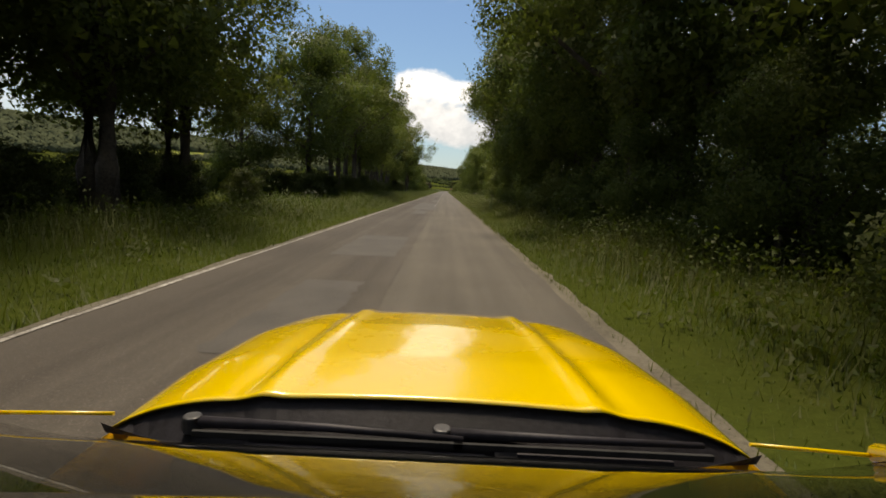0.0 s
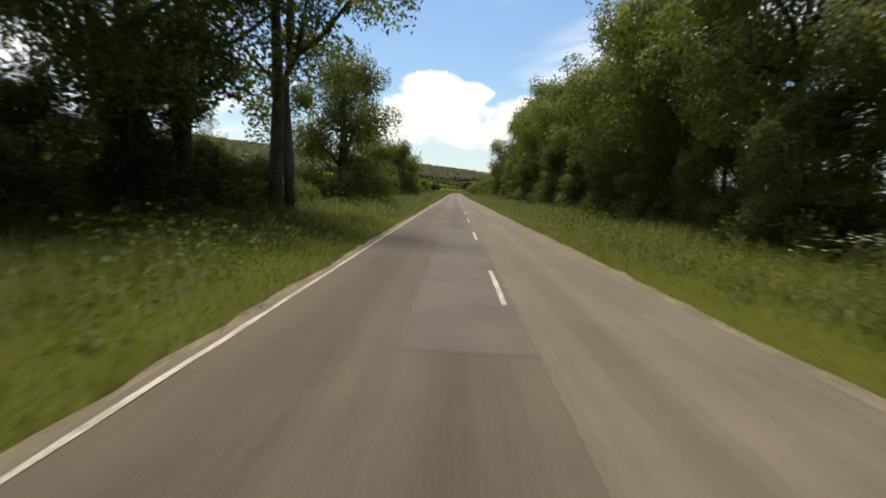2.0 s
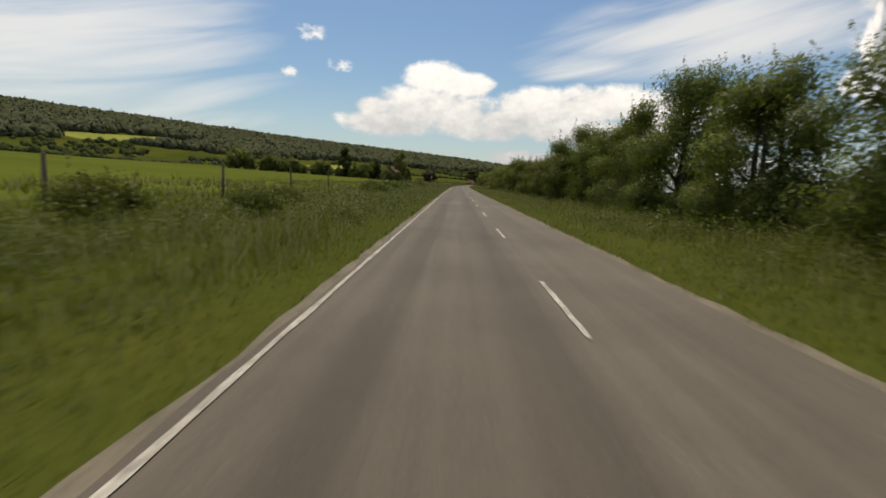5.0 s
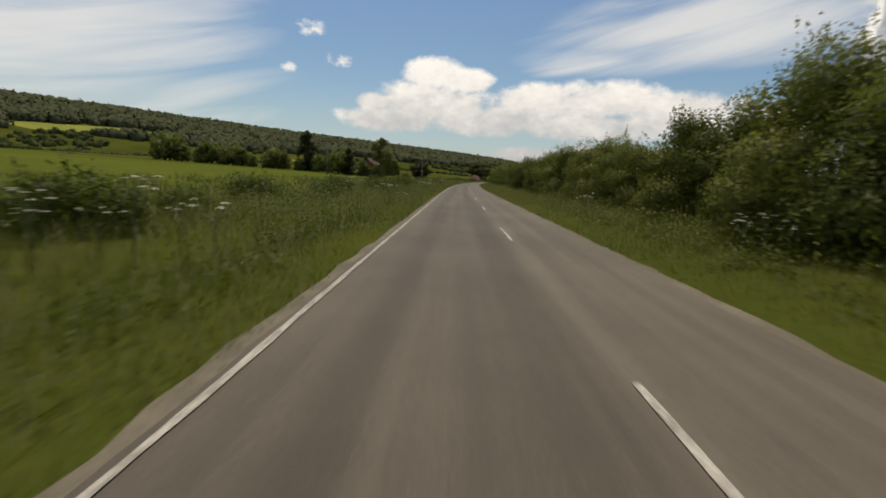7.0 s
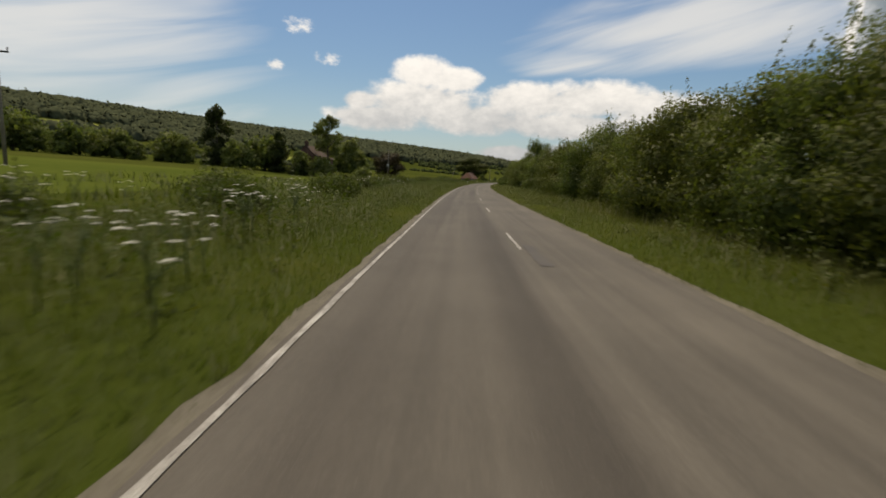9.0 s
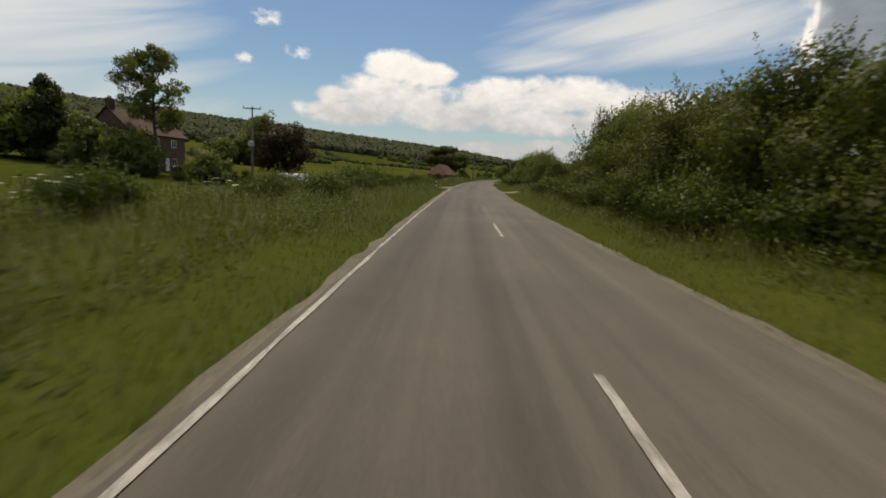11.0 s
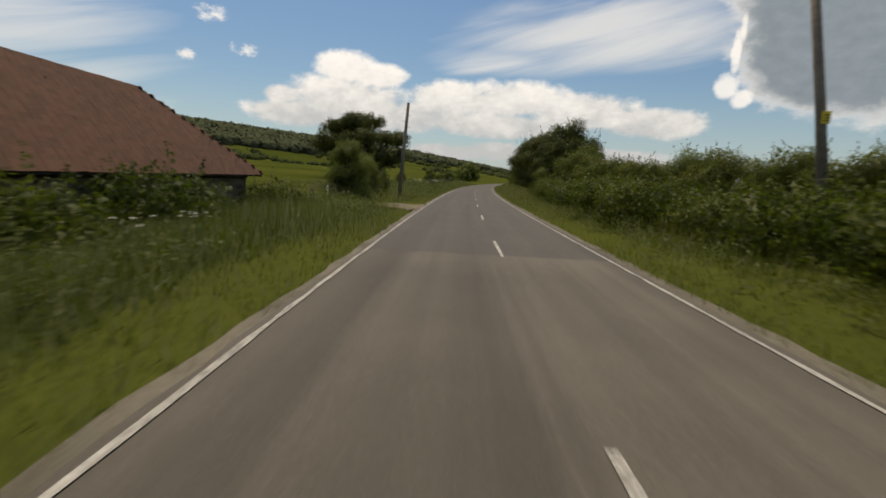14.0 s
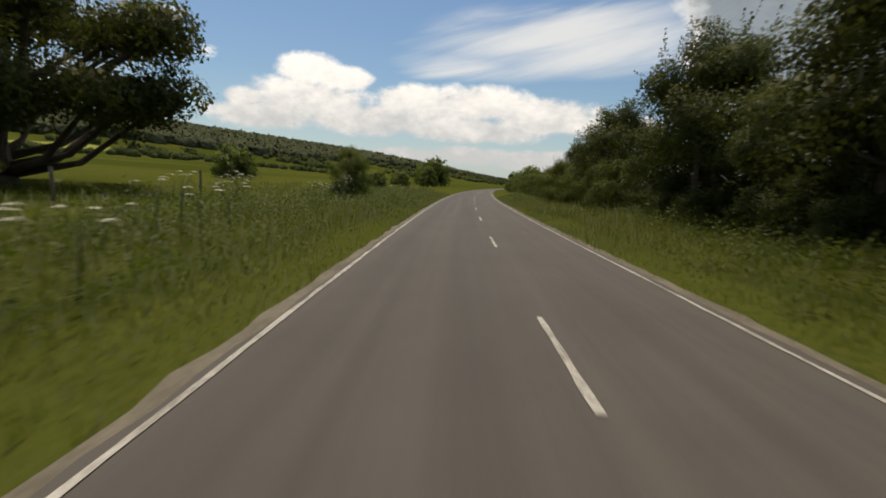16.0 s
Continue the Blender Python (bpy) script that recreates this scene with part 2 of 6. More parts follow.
LEAF_OAK = leafy("oak_leaves", (0.058, 0.084, 0.025), (0.136, 0.172, 0.050), (0.164, 0.178, 0.060), 0.46)
LEAF_ASH = leafy("ash_leaves", (0.060, 0.086, 0.025), (0.134, 0.168, 0.049), (0.166, 0.174, 0.060), 0.46)
LEAF_HEDGE = leafy("hedge_leaves", (0.036, 0.050, 0.011), (0.100, 0.124, 0.028), (0.130, 0.136, 0.040), 0.40)
# Dark leaf tone; on undergrowth and overhanging trees it stands in for shade.
LEAF_DARK = leafy("dark_shade_toned_leaves", (0.028, 0.040, 0.013), (0.068, 0.084, 0.025), (0.082, 0.090, 0.030), 0.40)
LEAF_COPPER = leafy("copper_leaves", (0.020, 0.010, 0.010), (0.060, 0.026, 0.020), (0.050, 0.050, 0.022), 0.25)
GRASS = leafy("grass_blades", (0.030, 0.047, 0.009), (0.061, 0.082, 0.016), (0.094, 0.096, 0.028), 0.42)
GRASS_SHORT = leafy("mown_grass_blades", (0.030, 0.054, 0.008), (0.055, 0.084, 0.014), (0.070, 0.086, 0.019), 0.42)
WEED = leafy("weed_leaves", (0.030, 0.050, 0.008), (0.070, 0.098, 0.016), (0.098, 0.106, 0.026), 0.4)
# Greyed, lifted green: distance haze is mixed into the leaf colour.
FAR_LEAF_HAZED = material("far_woods", two_scale((0.058, 0.069, 0.041), (0.080, 0.092, 0.052), 0.02, 0.3, 0.5, 0.2, "pos"), 1.0, spec=0.0)
FAR_LEAF_LIGHT = material("far_bushes", two_scale((0.036, 0.050, 0.020), (0.074, 0.090, 0.035), 0.04, 0.4, 0.4, 0.3, "pos"), 1.0, spec=0.0)
BARK = material("bark", two_scale((0.030, 0.024, 0.018), (0.110, 0.092, 0.072), 1.5, 14.0, 0.03, 0.9), 0.9)
STEM = material("green_stem", two_scale((0.06, 0.085, 0.03), (0.12, 0.15, 0.05), 2.0, 20.0), 0.7)
PETAL = material("white_petals", two_scale((0.40, 0.40, 0.34), (0.60, 0.60, 0.53), 3.0, 40.0), 0.8)
POLE_WOOD = material("weathered_pole", two_scale((0.10, 0.085, 0.065), (0.23, 0.205, 0.165), 0.7, 9.0, 0.01, 0.6), 0.85)
POST_WOOD = material("fence_wood", two_scale((0.07, 0.055, 0.04), (0.19, 0.16, 0.12), 1.2, 16.0, 0.01, 0.7), 0.9)
STEEL = material("galvanised_steel", two_scale((0.26, 0.27, 0.27), (0.45, 0.46, 0.46), 2.0, 30.0, 0.002, 0.2, rough=(0.35, 0.6)), 0.45, 0.85, 0.5)
DARK_STEEL = material("dark_steel", two_scale((0.03, 0.03, 0.032), (0.09, 0.09, 0.09), 2.0, 30.0, 0.002, 0.2), 0.5, 0.4, 0.5)
CERAMIC = material("insulator", two_scale((0.05, 0.035, 0.03), (0.10, 0.07, 0.06), 4.0, 30.0), 0.25, spec=0.5)
WHITE_PAINT = material("white_paint", two_scale((0.62, 0.61, 0.57), (0.80, 0.80, 0.77), 1.2, 20.0), 0.6)
BLACK_PAINT = material("black_paint", two_scale((0.015, 0.015, 0.016), (0.04, 0.04, 0.042), 2.0, 25.0), 0.5)
YELLOW_SIGN = material("yellow_sign", two_scale((0.62, 0.47, 0.02), (0.78, 0.62, 0.04), 2.0, 25.0), 0.5)
REFLECT_RED = material("red_reflector", two_scale((0.40, 0.02, 0.02), (0.55, 0.04, 0.03), 3.0, 40.0), 0.3, spec=0.5)


def lanes(n):
    """How far across the road and along it a place is, and how much it lies in a wheel track or the more worn lane."""
    node = n.t.nodes.new("ShaderNodeUVMap")
    node.uv_map = "road"
    sep_ = n.t.nodes.new("ShaderNodeSeparateXYZ")
    n.put(sep_.inputs[0], node.outputs[0])
    long_ = n.t.nodes.new("ShaderNodeCombineXYZ")
    n.put(long_.inputs[0], n.math("MULTIPLY", sep_.outputs[0], 2.6)), n.put(long_.inputs[1], n.math("MULTIPLY", sep_.outputs[1], 0.05))
    drift = n.noise(long_.outputs[0], 1.0, 4.0, 0.55)
    across = n.math("ADD", sep_.outputs[0], n.math("MULTIPLY", n.math("SUBTRACT", drift, 0.5), 0.5))
    tracks = None
    for mid, half, deep in ((-1.72, 0.42, 1.0), (-0.38, 0.40, 1.0), (0.95, 0.4, 0.35)):
        b = n.math("MULTIPLY", n.ramp(n.math("ABSOLUTE", n.math("SUBTRACT", across, mid)), 0.1, half, 1.0, 0.0), deep)
        tracks = b if tracks is None else n.math("MAXIMUM", tracks, b)
    lane = n.ramp(sep_.outputs[0], 0.0, 0.16, 1.0, 0.0)
    return drift, n.math("ADD", n.math("MULTIPLY", tracks, 0.6), n.math("MULTIPLY", lane, 0.4))


def asphalt(n):
    """Worn chippings: wheel tracks, long stains and a fine grain."""
    v = n.pos()
    grain = n.noise(v, 90.0, 3.0, 0.7)
    speck = n.noise(v, 22.0, 5.0, 0.7)
    blot = n.noise(v, 0.35, 5.0, 0.6)
    drift, worn = lanes(n)
    f = n.math("ADD", n.math("MULTIPLY", drift, 0.6), n.math("MULTIPLY", blot, 0.5))
    c = n.mix(n.ramp(f, 0.38, 0.82), (0.094, 0.084, 0.069), (0.158, 0.141, 0.115))
    c = n.mix(worn, c, n.mix(1.0, c, (0.70, 0.69, 0.69), "MULTIPLY"))
    c = n.mix(n.ramp(speck, 0.35, 0.72), n.mix(1.0, c, (0.72, 0.72, 0.72), "MULTIPLY"), c)
    c = n.mix(n.math("MULTIPLY", n.math("GREATER_THAN", grain, 0.62), 0.35), c, (0.30, 0.28, 0.25))
    return c, n.ramp(speck, 0.2, 0.8, 0.72, 0.92), (n.math("ADD", grain, speck), 0.5, 0.006)


ASPHALT = material("worn_asphalt", asphalt, 0.85, spec=0.25)


def new_asphalt(n):
    v = n.pos()
    grain, blot = n.noise(v, 80.0, 3.0, 0.7), n.noise(v, 0.5, 5.0, 0.6)
    drift, worn = lanes(n)
    c = n.mix(n.ramp(n.math("ADD", n.math("MULTIPLY", blot, 0.35), n.math("MULTIPLY", drift, 0.65)), 0.3, 0.75), (0.060, 0.054, 0.049), (0.086, 0.078, 0.070))
    c = n.mix(worn, c, n.mix(1.0, c, (0.86, 0.86, 0.87), "MULTIPLY"))
    c = n.mix(n.math("MULTIPLY", n.math("GREATER_THAN", grain, 0.63), 0.3), c, (0.20, 0.19, 0.18))
    return c, n.ramp(grain, 0.2, 0.8, 0.7, 0.9), (grain, 0.45, 0.005)




def lane_asphalt(n):
    c, rough, relief = asphalt(n)
    return n.mix(1.0, c, (0.80, 0.78, 0.78), "MULTIPLY"), rough, relief


ASPHALT_LANE = material("worn_lane_asphalt", lane_asphalt, 0.85, spec=0.25)
ASPHALT_NEW = material("newer_asphalt", new_asphalt, 0.85, spec=0.25)
PATCH = material("tar_patch", two_scale((0.044, 0.040, 0.036), (0.084, 0.076, 0.066), 1.0, 40.0, 0.004, 0.5, "pos"), 0.75)
GRIT = material("roadside_grit", two_scale((0.072, 0.064, 0.046), (0.18, 0.162, 0.124), 1.1, 26.0, 0.015, 0.8, "pos"), 0.95)


def sandy(n):
    """Trodden chalky sand with loose stones and darker ruts."""
    v = n.pos()
    a, b, c3 = n.noise(v, 0.7, 5.0, 0.6), n.noise(v, 4.0, 6.0, 0.7), n.noise(v, 26.0, 4.0, 0.7)
    c = n.mix(n.ramp(n.math("ADD", n.math("MULTIPLY", a, 0.6), n.math("MULTIPLY", b, 0.5)), 0.38, 0.72), (0.112, 0.090, 0.058), (0.285, 0.245, 0.176))
    c = n.mix(n.math("MULTIPLY", n.math("GREATER_THAN", c3, 0.62), 0.55), c, (0.40, 0.37, 0.31))
    c = n.mix(n.math("MULTIPLY", n.ramp(n.noise(v, 1.3, 5.0, 0.65), 0.56, 0.68), 0.75), c, (0.060, 0.072, 0.018))
    return c, None, (n.math("ADD", b, c3), 0.9, 0.05)


SAND = material("sandy_track", sandy, 0.95, spec=0.1)


def gateway(n):
    """Bare earth and stones with grass creeping over it."""
    v = n.pos()
    a, b, c3 = n.noise(v, 0.55, 5.0, 0.6), n.noise(v, 5.0, 6.0, 0.7), n.noise(v, 24.0, 4.0, 0.7)
    c = n.mix(n.ramp(b, 0.3, 0.7), (0.105, 0.085, 0.058), (0.215, 0.182, 0.132))
    c = n.mix(n.math("MULTIPLY", n.math("GREATER_THAN", c3, 0.62), 0.5), c, (0.34, 0.31, 0.26))
    c = n.mix(n.ramp(n.math("ADD", n.math("MULTIPLY", a, 0.8), n.math("MULTIPLY", b, 0.25)), 0.53, 0.68), c, n.mix(b, (0.040, 0.055, 0.012), (0.105, 0.125, 0.030)))
    return c, None, (n.math("ADD", b, c3), 0.8, 0.04)


GATEWAY = material("bare_gateway", gateway, 0.95, spec=0.1)
GRAVEL_DRIVE = material("gravel_drive", two_scale((0.088, 0.080, 0.066), (0.175, 0.158, 0.130), 0.6, 30.0, 0.012, 0.7, "pos"), 0.95)


def line_paint(n):
    v = n.pos()
    worn, edge = n.noise(v, 30.0, 6.0, 0.7), n.noise(v, 2.0, 3.0, 0.6)
    f = n.ramp(n.math("ADD", n.math("MULTIPLY", worn, 0.7), n.math("MULTIPLY", edge, 0.3)), 0.40, 0.62)
    return n.mix(f, (0.16, 0.148, 0.13), (0.46, 0.45, 0.41)), None, (edge, 0.3, 0.003)


LINE = material("worn_road_paint", line_paint, 0.75)


def meadow(n):
    """Grass from rough verge to far pasture."""
    v = n.pos()
    a, b, c3 = n.noise(v, 0.012, 4.0), n.noise(v, 0.25, 6.0, 0.7), n.noise(v, 3.0, 6.0, 0.75)
    c = n.mix(n.ramp(a, 0.38, 0.62), (0.047, 0.062, 0.012), (0.078, 0.088, 0.019))
    c = n.mix(n.math("MULTIPLY", n.ramp(b, 0.45, 0.75), 0.5), c, (0.096, 0.092, 0.025))
    # dark flecks at two scales, painted in as shadow between the blades
    c = n.mix(n.math("MULTIPLY", n.ramp(c3, 0.3, 0.6, 1.0, 0.0), 0.45), c, (0.030, 0.040, 0.008))
    c4 = n.noise(v, 19.0, 5.0, 0.75)
    c = n.mix(n.math("MULTIPLY", n.ramp(c4, 0.36, 0.62, 1.0, 0.0), 0.4), c, (0.030, 0.040, 0.008))
    return c, None, (n.math("ADD", n.math("ADD", b, c3), n.math("MULTIPLY", c4, 0.5)), 0.5, 0.05)


MEADOW = material("meadow", meadow, 1.0, spec=0.0)
FIELD = material("green_field", two_scale((0.058, 0.080, 0.015), (0.090, 0.108, 0.022), 0.03, 1.4, 0.05, 0.4, "pos"), 1.0, spec=0.0)
MEADOW_BRIGHT = material("bright_pasture", two_scale((0.135, 0.165, 0.028), (0.215, 0.225, 0.045), 0.03, 0.9, 0.1, 0.6, "pos"), 0.95, spec=0.1)


def mesh_np(name, verts, faces, smooth=False, normals=None):
    """A mesh from arrays: faces all have the same number of corners."""
    me = bpy.data.meshes.new(name)
    verts, faces = np.asarray(verts, np.float32), np.asarray(faces, np.int32)
    me.vertices.add(len(verts))
    me.vertices.foreach_set("co", verts.ravel())
    k = faces.shape[1]
    me.loops.add(faces.size)
    me.loops.foreach_set("vertex_index", faces.ravel())
    me.polygons.add(len(faces))
    me.polygons.foreach_set("loop_start", np.arange(0, faces.size, k, dtype=np.int32))
    me.polygons.foreach_set("loop_total", np.full(len(faces), k, np.int32))
    me.polygons.foreach_set("use_smooth", np.full(len(faces), smooth))
    me.update(calc_edges=True)
    me.validate()
    if normals is not None:
        me.normals_split_custom_set_from_vertices(normals.tolist())
    return me


def part(name, data, mat, parent=None, label="", m=None):
    """One mesh object, from a bmesh or a mesh, under a thing or a part."""
    if isinstance(data, bmesh.types.BMesh):
        me = bpy.data.meshes.new(name)
        bmesh.ops.recalc_face_normals(data, faces=data.faces)
        data.to_mesh(me)
        data.free()
        data = me
    if not data.materials:
        data.materials.append(mat)
    ob = new(name, data)
    if parent is not None:
        ob.parent = parent
    if m is not None:
        ob.matrix_basis = m
    return tagged(ob, label)


def thing(name, m, label, category, group=""):
    """An empty at a thing's base, to carry its parts."""
    ob = new(name)
    ob.empty_display_size = 0.2
    ob.matrix_basis = m
    return tagged(ob, label, category, group)


def box(bm, x0, x1, y0, y1, z0, z1, bevel=0.0, m=None):
    """A box with softened edges, added to bm."""
    tmp = bmesh.new()
    bmesh.ops.create_cube(tmp, size=1.0)
    for v in tmp.verts:
        v.co = Vector(((x0 + x1) / 2 + v.co.x * (x1 - x0), (y0 + y1) / 2 + v.co.y * (y1 - y0), (z0 + z1) / 2 + v.co.z * (z1 - z0)))
    if bevel > 0:
        bmesh.ops.bevel(tmp, geom=tmp.edges[:], offset=bevel, segments=2, affect="EDGES", profile=0.6)
    join(bm, tmp, m)


def join(bm, tmp, m=None):
    if m is not None:
        bmesh.ops.transform(tmp, matrix=m, verts=tmp.verts)
    me = bpy.data.meshes.new("tmp")
    tmp.to_mesh(me)
    tmp.free()
    bm.from_mesh(me)
    bpy.data.meshes.remove(me)


def tube(bm, path, radii, sides=8, cap=True):
    """A tapered tube along a path."""
    rings = []
    for i, p in enumerate(path):
        p = Vector(p)
        ahead = Vector(path[min(i + 1, len(path) - 1)]) - Vector(path[max(i - 1, 0)])
        q = ahead.to_track_quat("Z", "Y")
        rings.append([bm.verts.new(p + q @ Vector((math.cos(2 * math.pi * k / sides) * radii[i], math.sin(2 * math.pi * k / sides) * radii[i], 0))) for k in range(sides)])
    for a, b in zip(rings, rings[1:]):
        for k in range(sides):
            f = bm.faces.new((a[k], a[(k + 1) % sides], b[(k + 1) % sides], b[k]))
            f.smooth = True
    if cap:
        bm.faces.new(rings[0][::-1])
        bm.faces.new(rings[-1])


def cylinder(bm, r, z0, z1, sides=16, m=None, bevel=0.0):
    tmp = bmesh.new()
    bmesh.ops.create_cone(tmp, cap_ends=True, segments=sides, radius1=r, radius2=r, depth=z1 - z0)
    bmesh.ops.translate(tmp, verts=tmp.verts, vec=(0, 0, (z0 + z1) / 2))
    if bevel > 0:
        rim = [e for e in tmp.edges if len(e.link_faces) == 2 and any(len(f.verts) > 4 for f in e.link_faces)]
        bmesh.ops.bevel(tmp, geom=rim, offset=bevel, segments=2, affect="EDGES", profile=0.5)
    join(bm, tmp, m)

# ---- ground and road ----
cols = np.concatenate([-np.geomspace(2600, 30, 46), -np.arange(28, 9, -1.5), -np.arange(9, 2.6, -0.4), [-2.55, 0, 2.55], np.arange(2.7, 9, 0.4), np.arange(9.5, 30, 2.0), np.geomspace(32, 780, 26)])
rows_s = np.concatenate([np.arange(-390, -20, 20), np.arange(-20, 660, 2.0), np.geomspace(660, 4150, 70)])
SS, DD = np.meshgrid(rows_s, cols, indexing="ij")
XX, YY = at(SS, DD)
ZZ = lie(SS, DD, XX, YY)
nr, nc = SS.shape
idx = np.arange(nr * nc).reshape(nr, nc)
quads = np.stack([idx[:-1, :-1], idx[:-1, 1:], idx[1:, 1:], idx[1:, :-1]], -1).reshape(-1, 4)
ground = part("ground", mesh_np("ground", np.stack([XX, YY, ZZ], -1).reshape(-1, 3), quads, True), MEADOW)
ground.data.materials.append(FIELD)
mid_s, mid_d = (SS[:-1, :-1] + SS[1:, 1:]) / 2, (DD[:-1, :-1] + DD[1:, 1:]) / 2
ground.data.polygons.foreach_set("material_index", ((mid_d < -13) & (mid_d > -330) & (mid_s > 60) & (mid_s < 420)).astype(np.int32).ravel())
tagged(ground, "rough green and straw-coloured meadow rising to a wooded hill", "meadow", kind="structure")


def strip(s0, s1, d0, d1, z, step=1.0, thick=0.0, ragged=0.0, seed=1, cross=1):
    """A band of road between two offsets (numbers, or functions of s), with turned-down edges when thick."""
    s = np.arange(s0, s1 + 0.001, step)
    rng = np.random.default_rng(seed)
    a = np.array([d0(v) if callable(d0) else d0 for v in s]) + ragged * rng.normal(size=len(s))
    b = np.array([d1(v) if callable(d1) else d1 for v in s]) + ragged * rng.normal(size=len(s))
    lines = [a + (b - a) * k / cross for k in range(cross + 1)]
    heights = [z] * (cross + 1)
    if thick:
        lines, heights = [a - 0.01] + lines + [b + 0.01], [z - thick] + heights + [z - thick]
    v = np.stack([np.stack([*at(s, l), np.full(len(s), hh)], -1) for l, hh in zip(lines, heights)], 1)
    n, k = v.shape[:2]
    i = np.arange(n * k).reshape(n, k)
    f = np.stack([i[:-1, :-1], i[:-1, 1:], i[1:, 1:], i[1:, :-1]], -1).reshape(-1, 4)
    me = mesh_np("strip", v.reshape(-1, 3), f)
    uv = np.stack([np.stack(lines, 1), np.repeat(s[:, None], k, 1)], -1).reshape(-1, 2)
    me.uv_layers.new(name="road").data.foreach_set("uv", uv[f.ravel()].astype(np.float32).ravel())
    return me


def left_line(s):
    """The middle of the painted line along the left edge."""
    return np.interp(s, [-200, 40, 83, 123, 162, 257, 295, 331, 357, 437, 471, 488, 505, 521, 555, 588, 700], [-2.42, -2.42, -2.36, -2.40, -2.39, -2.58, -2.47, -2.43, -2.28, -2.16, -2.32, -2.32, -2.20, -2.25, -2.26, -2.32, -2.35])


def right_edge(s):
    """Where the asphalt ends under the right-hand verge."""
    return np.interp(s, [-200, 60, 86, 125, 165, 260, 299, 334, 361, 440, 452, 475, 491, 505, 524, 557, 590, 700], [2.56, 2.56, 2.45, 2.30, 2.08, 1.95, 2.08, 2.04, 2.18, 2.06, 2.20, 2.33, 2.10, 2.22, 2.26, 2.20, 2.41, 2.42])


def beside(line, off):
    return lambda s: float(line(s)) + off


END_OLD = 525.0
road = part("road", strip(-200, END_OLD, beside(left_line, -0.09), right_edge, 0.045, 0.5, 0.12, 0.014, 3, 6), ASPHALT)
tagged(road, "narrow country road of worn grey-brown asphalt", "road", kind="structure")
resurfaced = part("road", strip(END_OLD, 1400, beside(left_line, -0.09), right_edge, 0.047, 0.5, 0.12, 0.014, 4, 6), ASPHALT_NEW)
tagged(resurfaced, "newer dark grey asphalt of the country road", "road", kind="structure")
tagged(part("road", strip(-60, 118, beside(left_line, 0.02), 0.285, 0.049, 0.35, 0.0, 0.014, 6, 3), ASPHALT_LANE), "darker worn asphalt of one lane of the road", "road", kind="structure")
for side, word in ((-1, "left"), (1, "right")):
    a, b = (beside(left_line, -0.25), beside(left_line, 0.05)) if side < 0 else (beside(right_edge, -0.1), beside(right_edge, 0.24))
    grit = part("trim", strip(-60, 700, a, b, 0.022, 0.5, 0.1, 0.03, 5 + side), GRIT)
    tagged(grit, "strip of pale grit and dust beside the asphalt", "grit", kind="structure")
for s0, s1, line in ((-120, 459, left_line), (472, 535.5, left_line), (539.0, 900, left_line), (-120, 2, beside(right_edge, -0.14)), (512, 900, beside(right_edge, -0.14))):
    tagged(part("trim", strip(s0, s1, beside(line, -0.03), beside(line, 0.03), 0.0545, 0.5, 0.0, 0.006, 9), LINE), "worn white edge line painted on the road", "road marking", kind="structure")
# the left edge line is broken across the gateway
for s0 in (536.0, 537.5):
    tagged(part("trim", strip(s0, s0 + 0.9, beside(left_line, -0.04), beside(left_line, 0.04), 0.052, 0.3), LINE), "short white dash across a field gateway", "road marking", kind="structure")
for s0, s1, gap, long_ in ((37.6, 240, 7.7, 2.7), (250.7, 430, 10.3, 2.8), (494, 520, 7.55, 2.4), (524.8, 800, 7.55, 2.4)):
    s = s0
    while s < s1:
        tagged(part("trim", strip(s, s + long_, 0.18 - 0.033, 0.18 + 0.033, 0.0565, 0.35, 0.0, 0.006, int(s)), LINE), "worn white centre line dash", "road marking", kind="structure")
        s += gap
# repairs in the surface
rng = random.Random(5)
for s0, s1, d0, d1 in ((3.5, 6.5, -0.9, -0.1), (9, 13, -1.2, 0.05), (25, 29, -0.8, -0.1), (30.5, 44, -1.3, 0.3), (48, 60, -0.5, 0.25), (82, 95, -0.9, 0.3), (142.2, 143.1, -0.5, 0.05), (145.6, 146.4, -0.75, -0.4), (352, 354.5, 0.3, 0.5), (437, 447, 0.16, 0.25), (466, 477, 0.13, 0.21), (486, 492, 0.05, 0.14)):
    tagged(part("trim", strip(s0, s1, d0, d1, 0.0525, 0.15, 0.0, 0.022, int(s0)), PATCH), "dark tar repair in the road surface", "road repair", kind="structure")


def apron(s0, s1, d_near, d_far, z, near_flare, far_flare, skew, mat, label):
    """A track that opens out towards the road."""
    d = np.linspace(d_near, d_far, 30)
    rng2 = np.random.default_rng(int(abs(s0)))
    verts = []
    for dd in d:
        k = max(0.0, 1 - abs(dd - d_near) / 3.2) ** 2.2
        shift = skew * abs(dd - d_near)
        a, b = s0 - near_flare * k + shift + 0.12 * math.sin(2.1 * dd), s1 + far_flare * k + shift + 0.12 * math.sin(1.7 * dd + 1)
        for q in np.linspace(a, b, 9):
            x, y = at(q, dd)
            verts.append((float(x), float(y), max(float(lie(q, dd, x, y)) + (0.03 if a + 0.2 < q < b - 0.2 else -0.06), z if abs(dd) < 2.8 else -9)))
    i = np.arange(30 * 9).reshape(30, 9)
    f = np.stack([i[:-1, :-1], i[:-1, 1:], i[1:, 1:], i[1:, :-1]], -1).reshape(-1, 4)
    tagged(part("pavement", mesh_np("apron", verts, f, True), mat), label, "track", kind="structure")


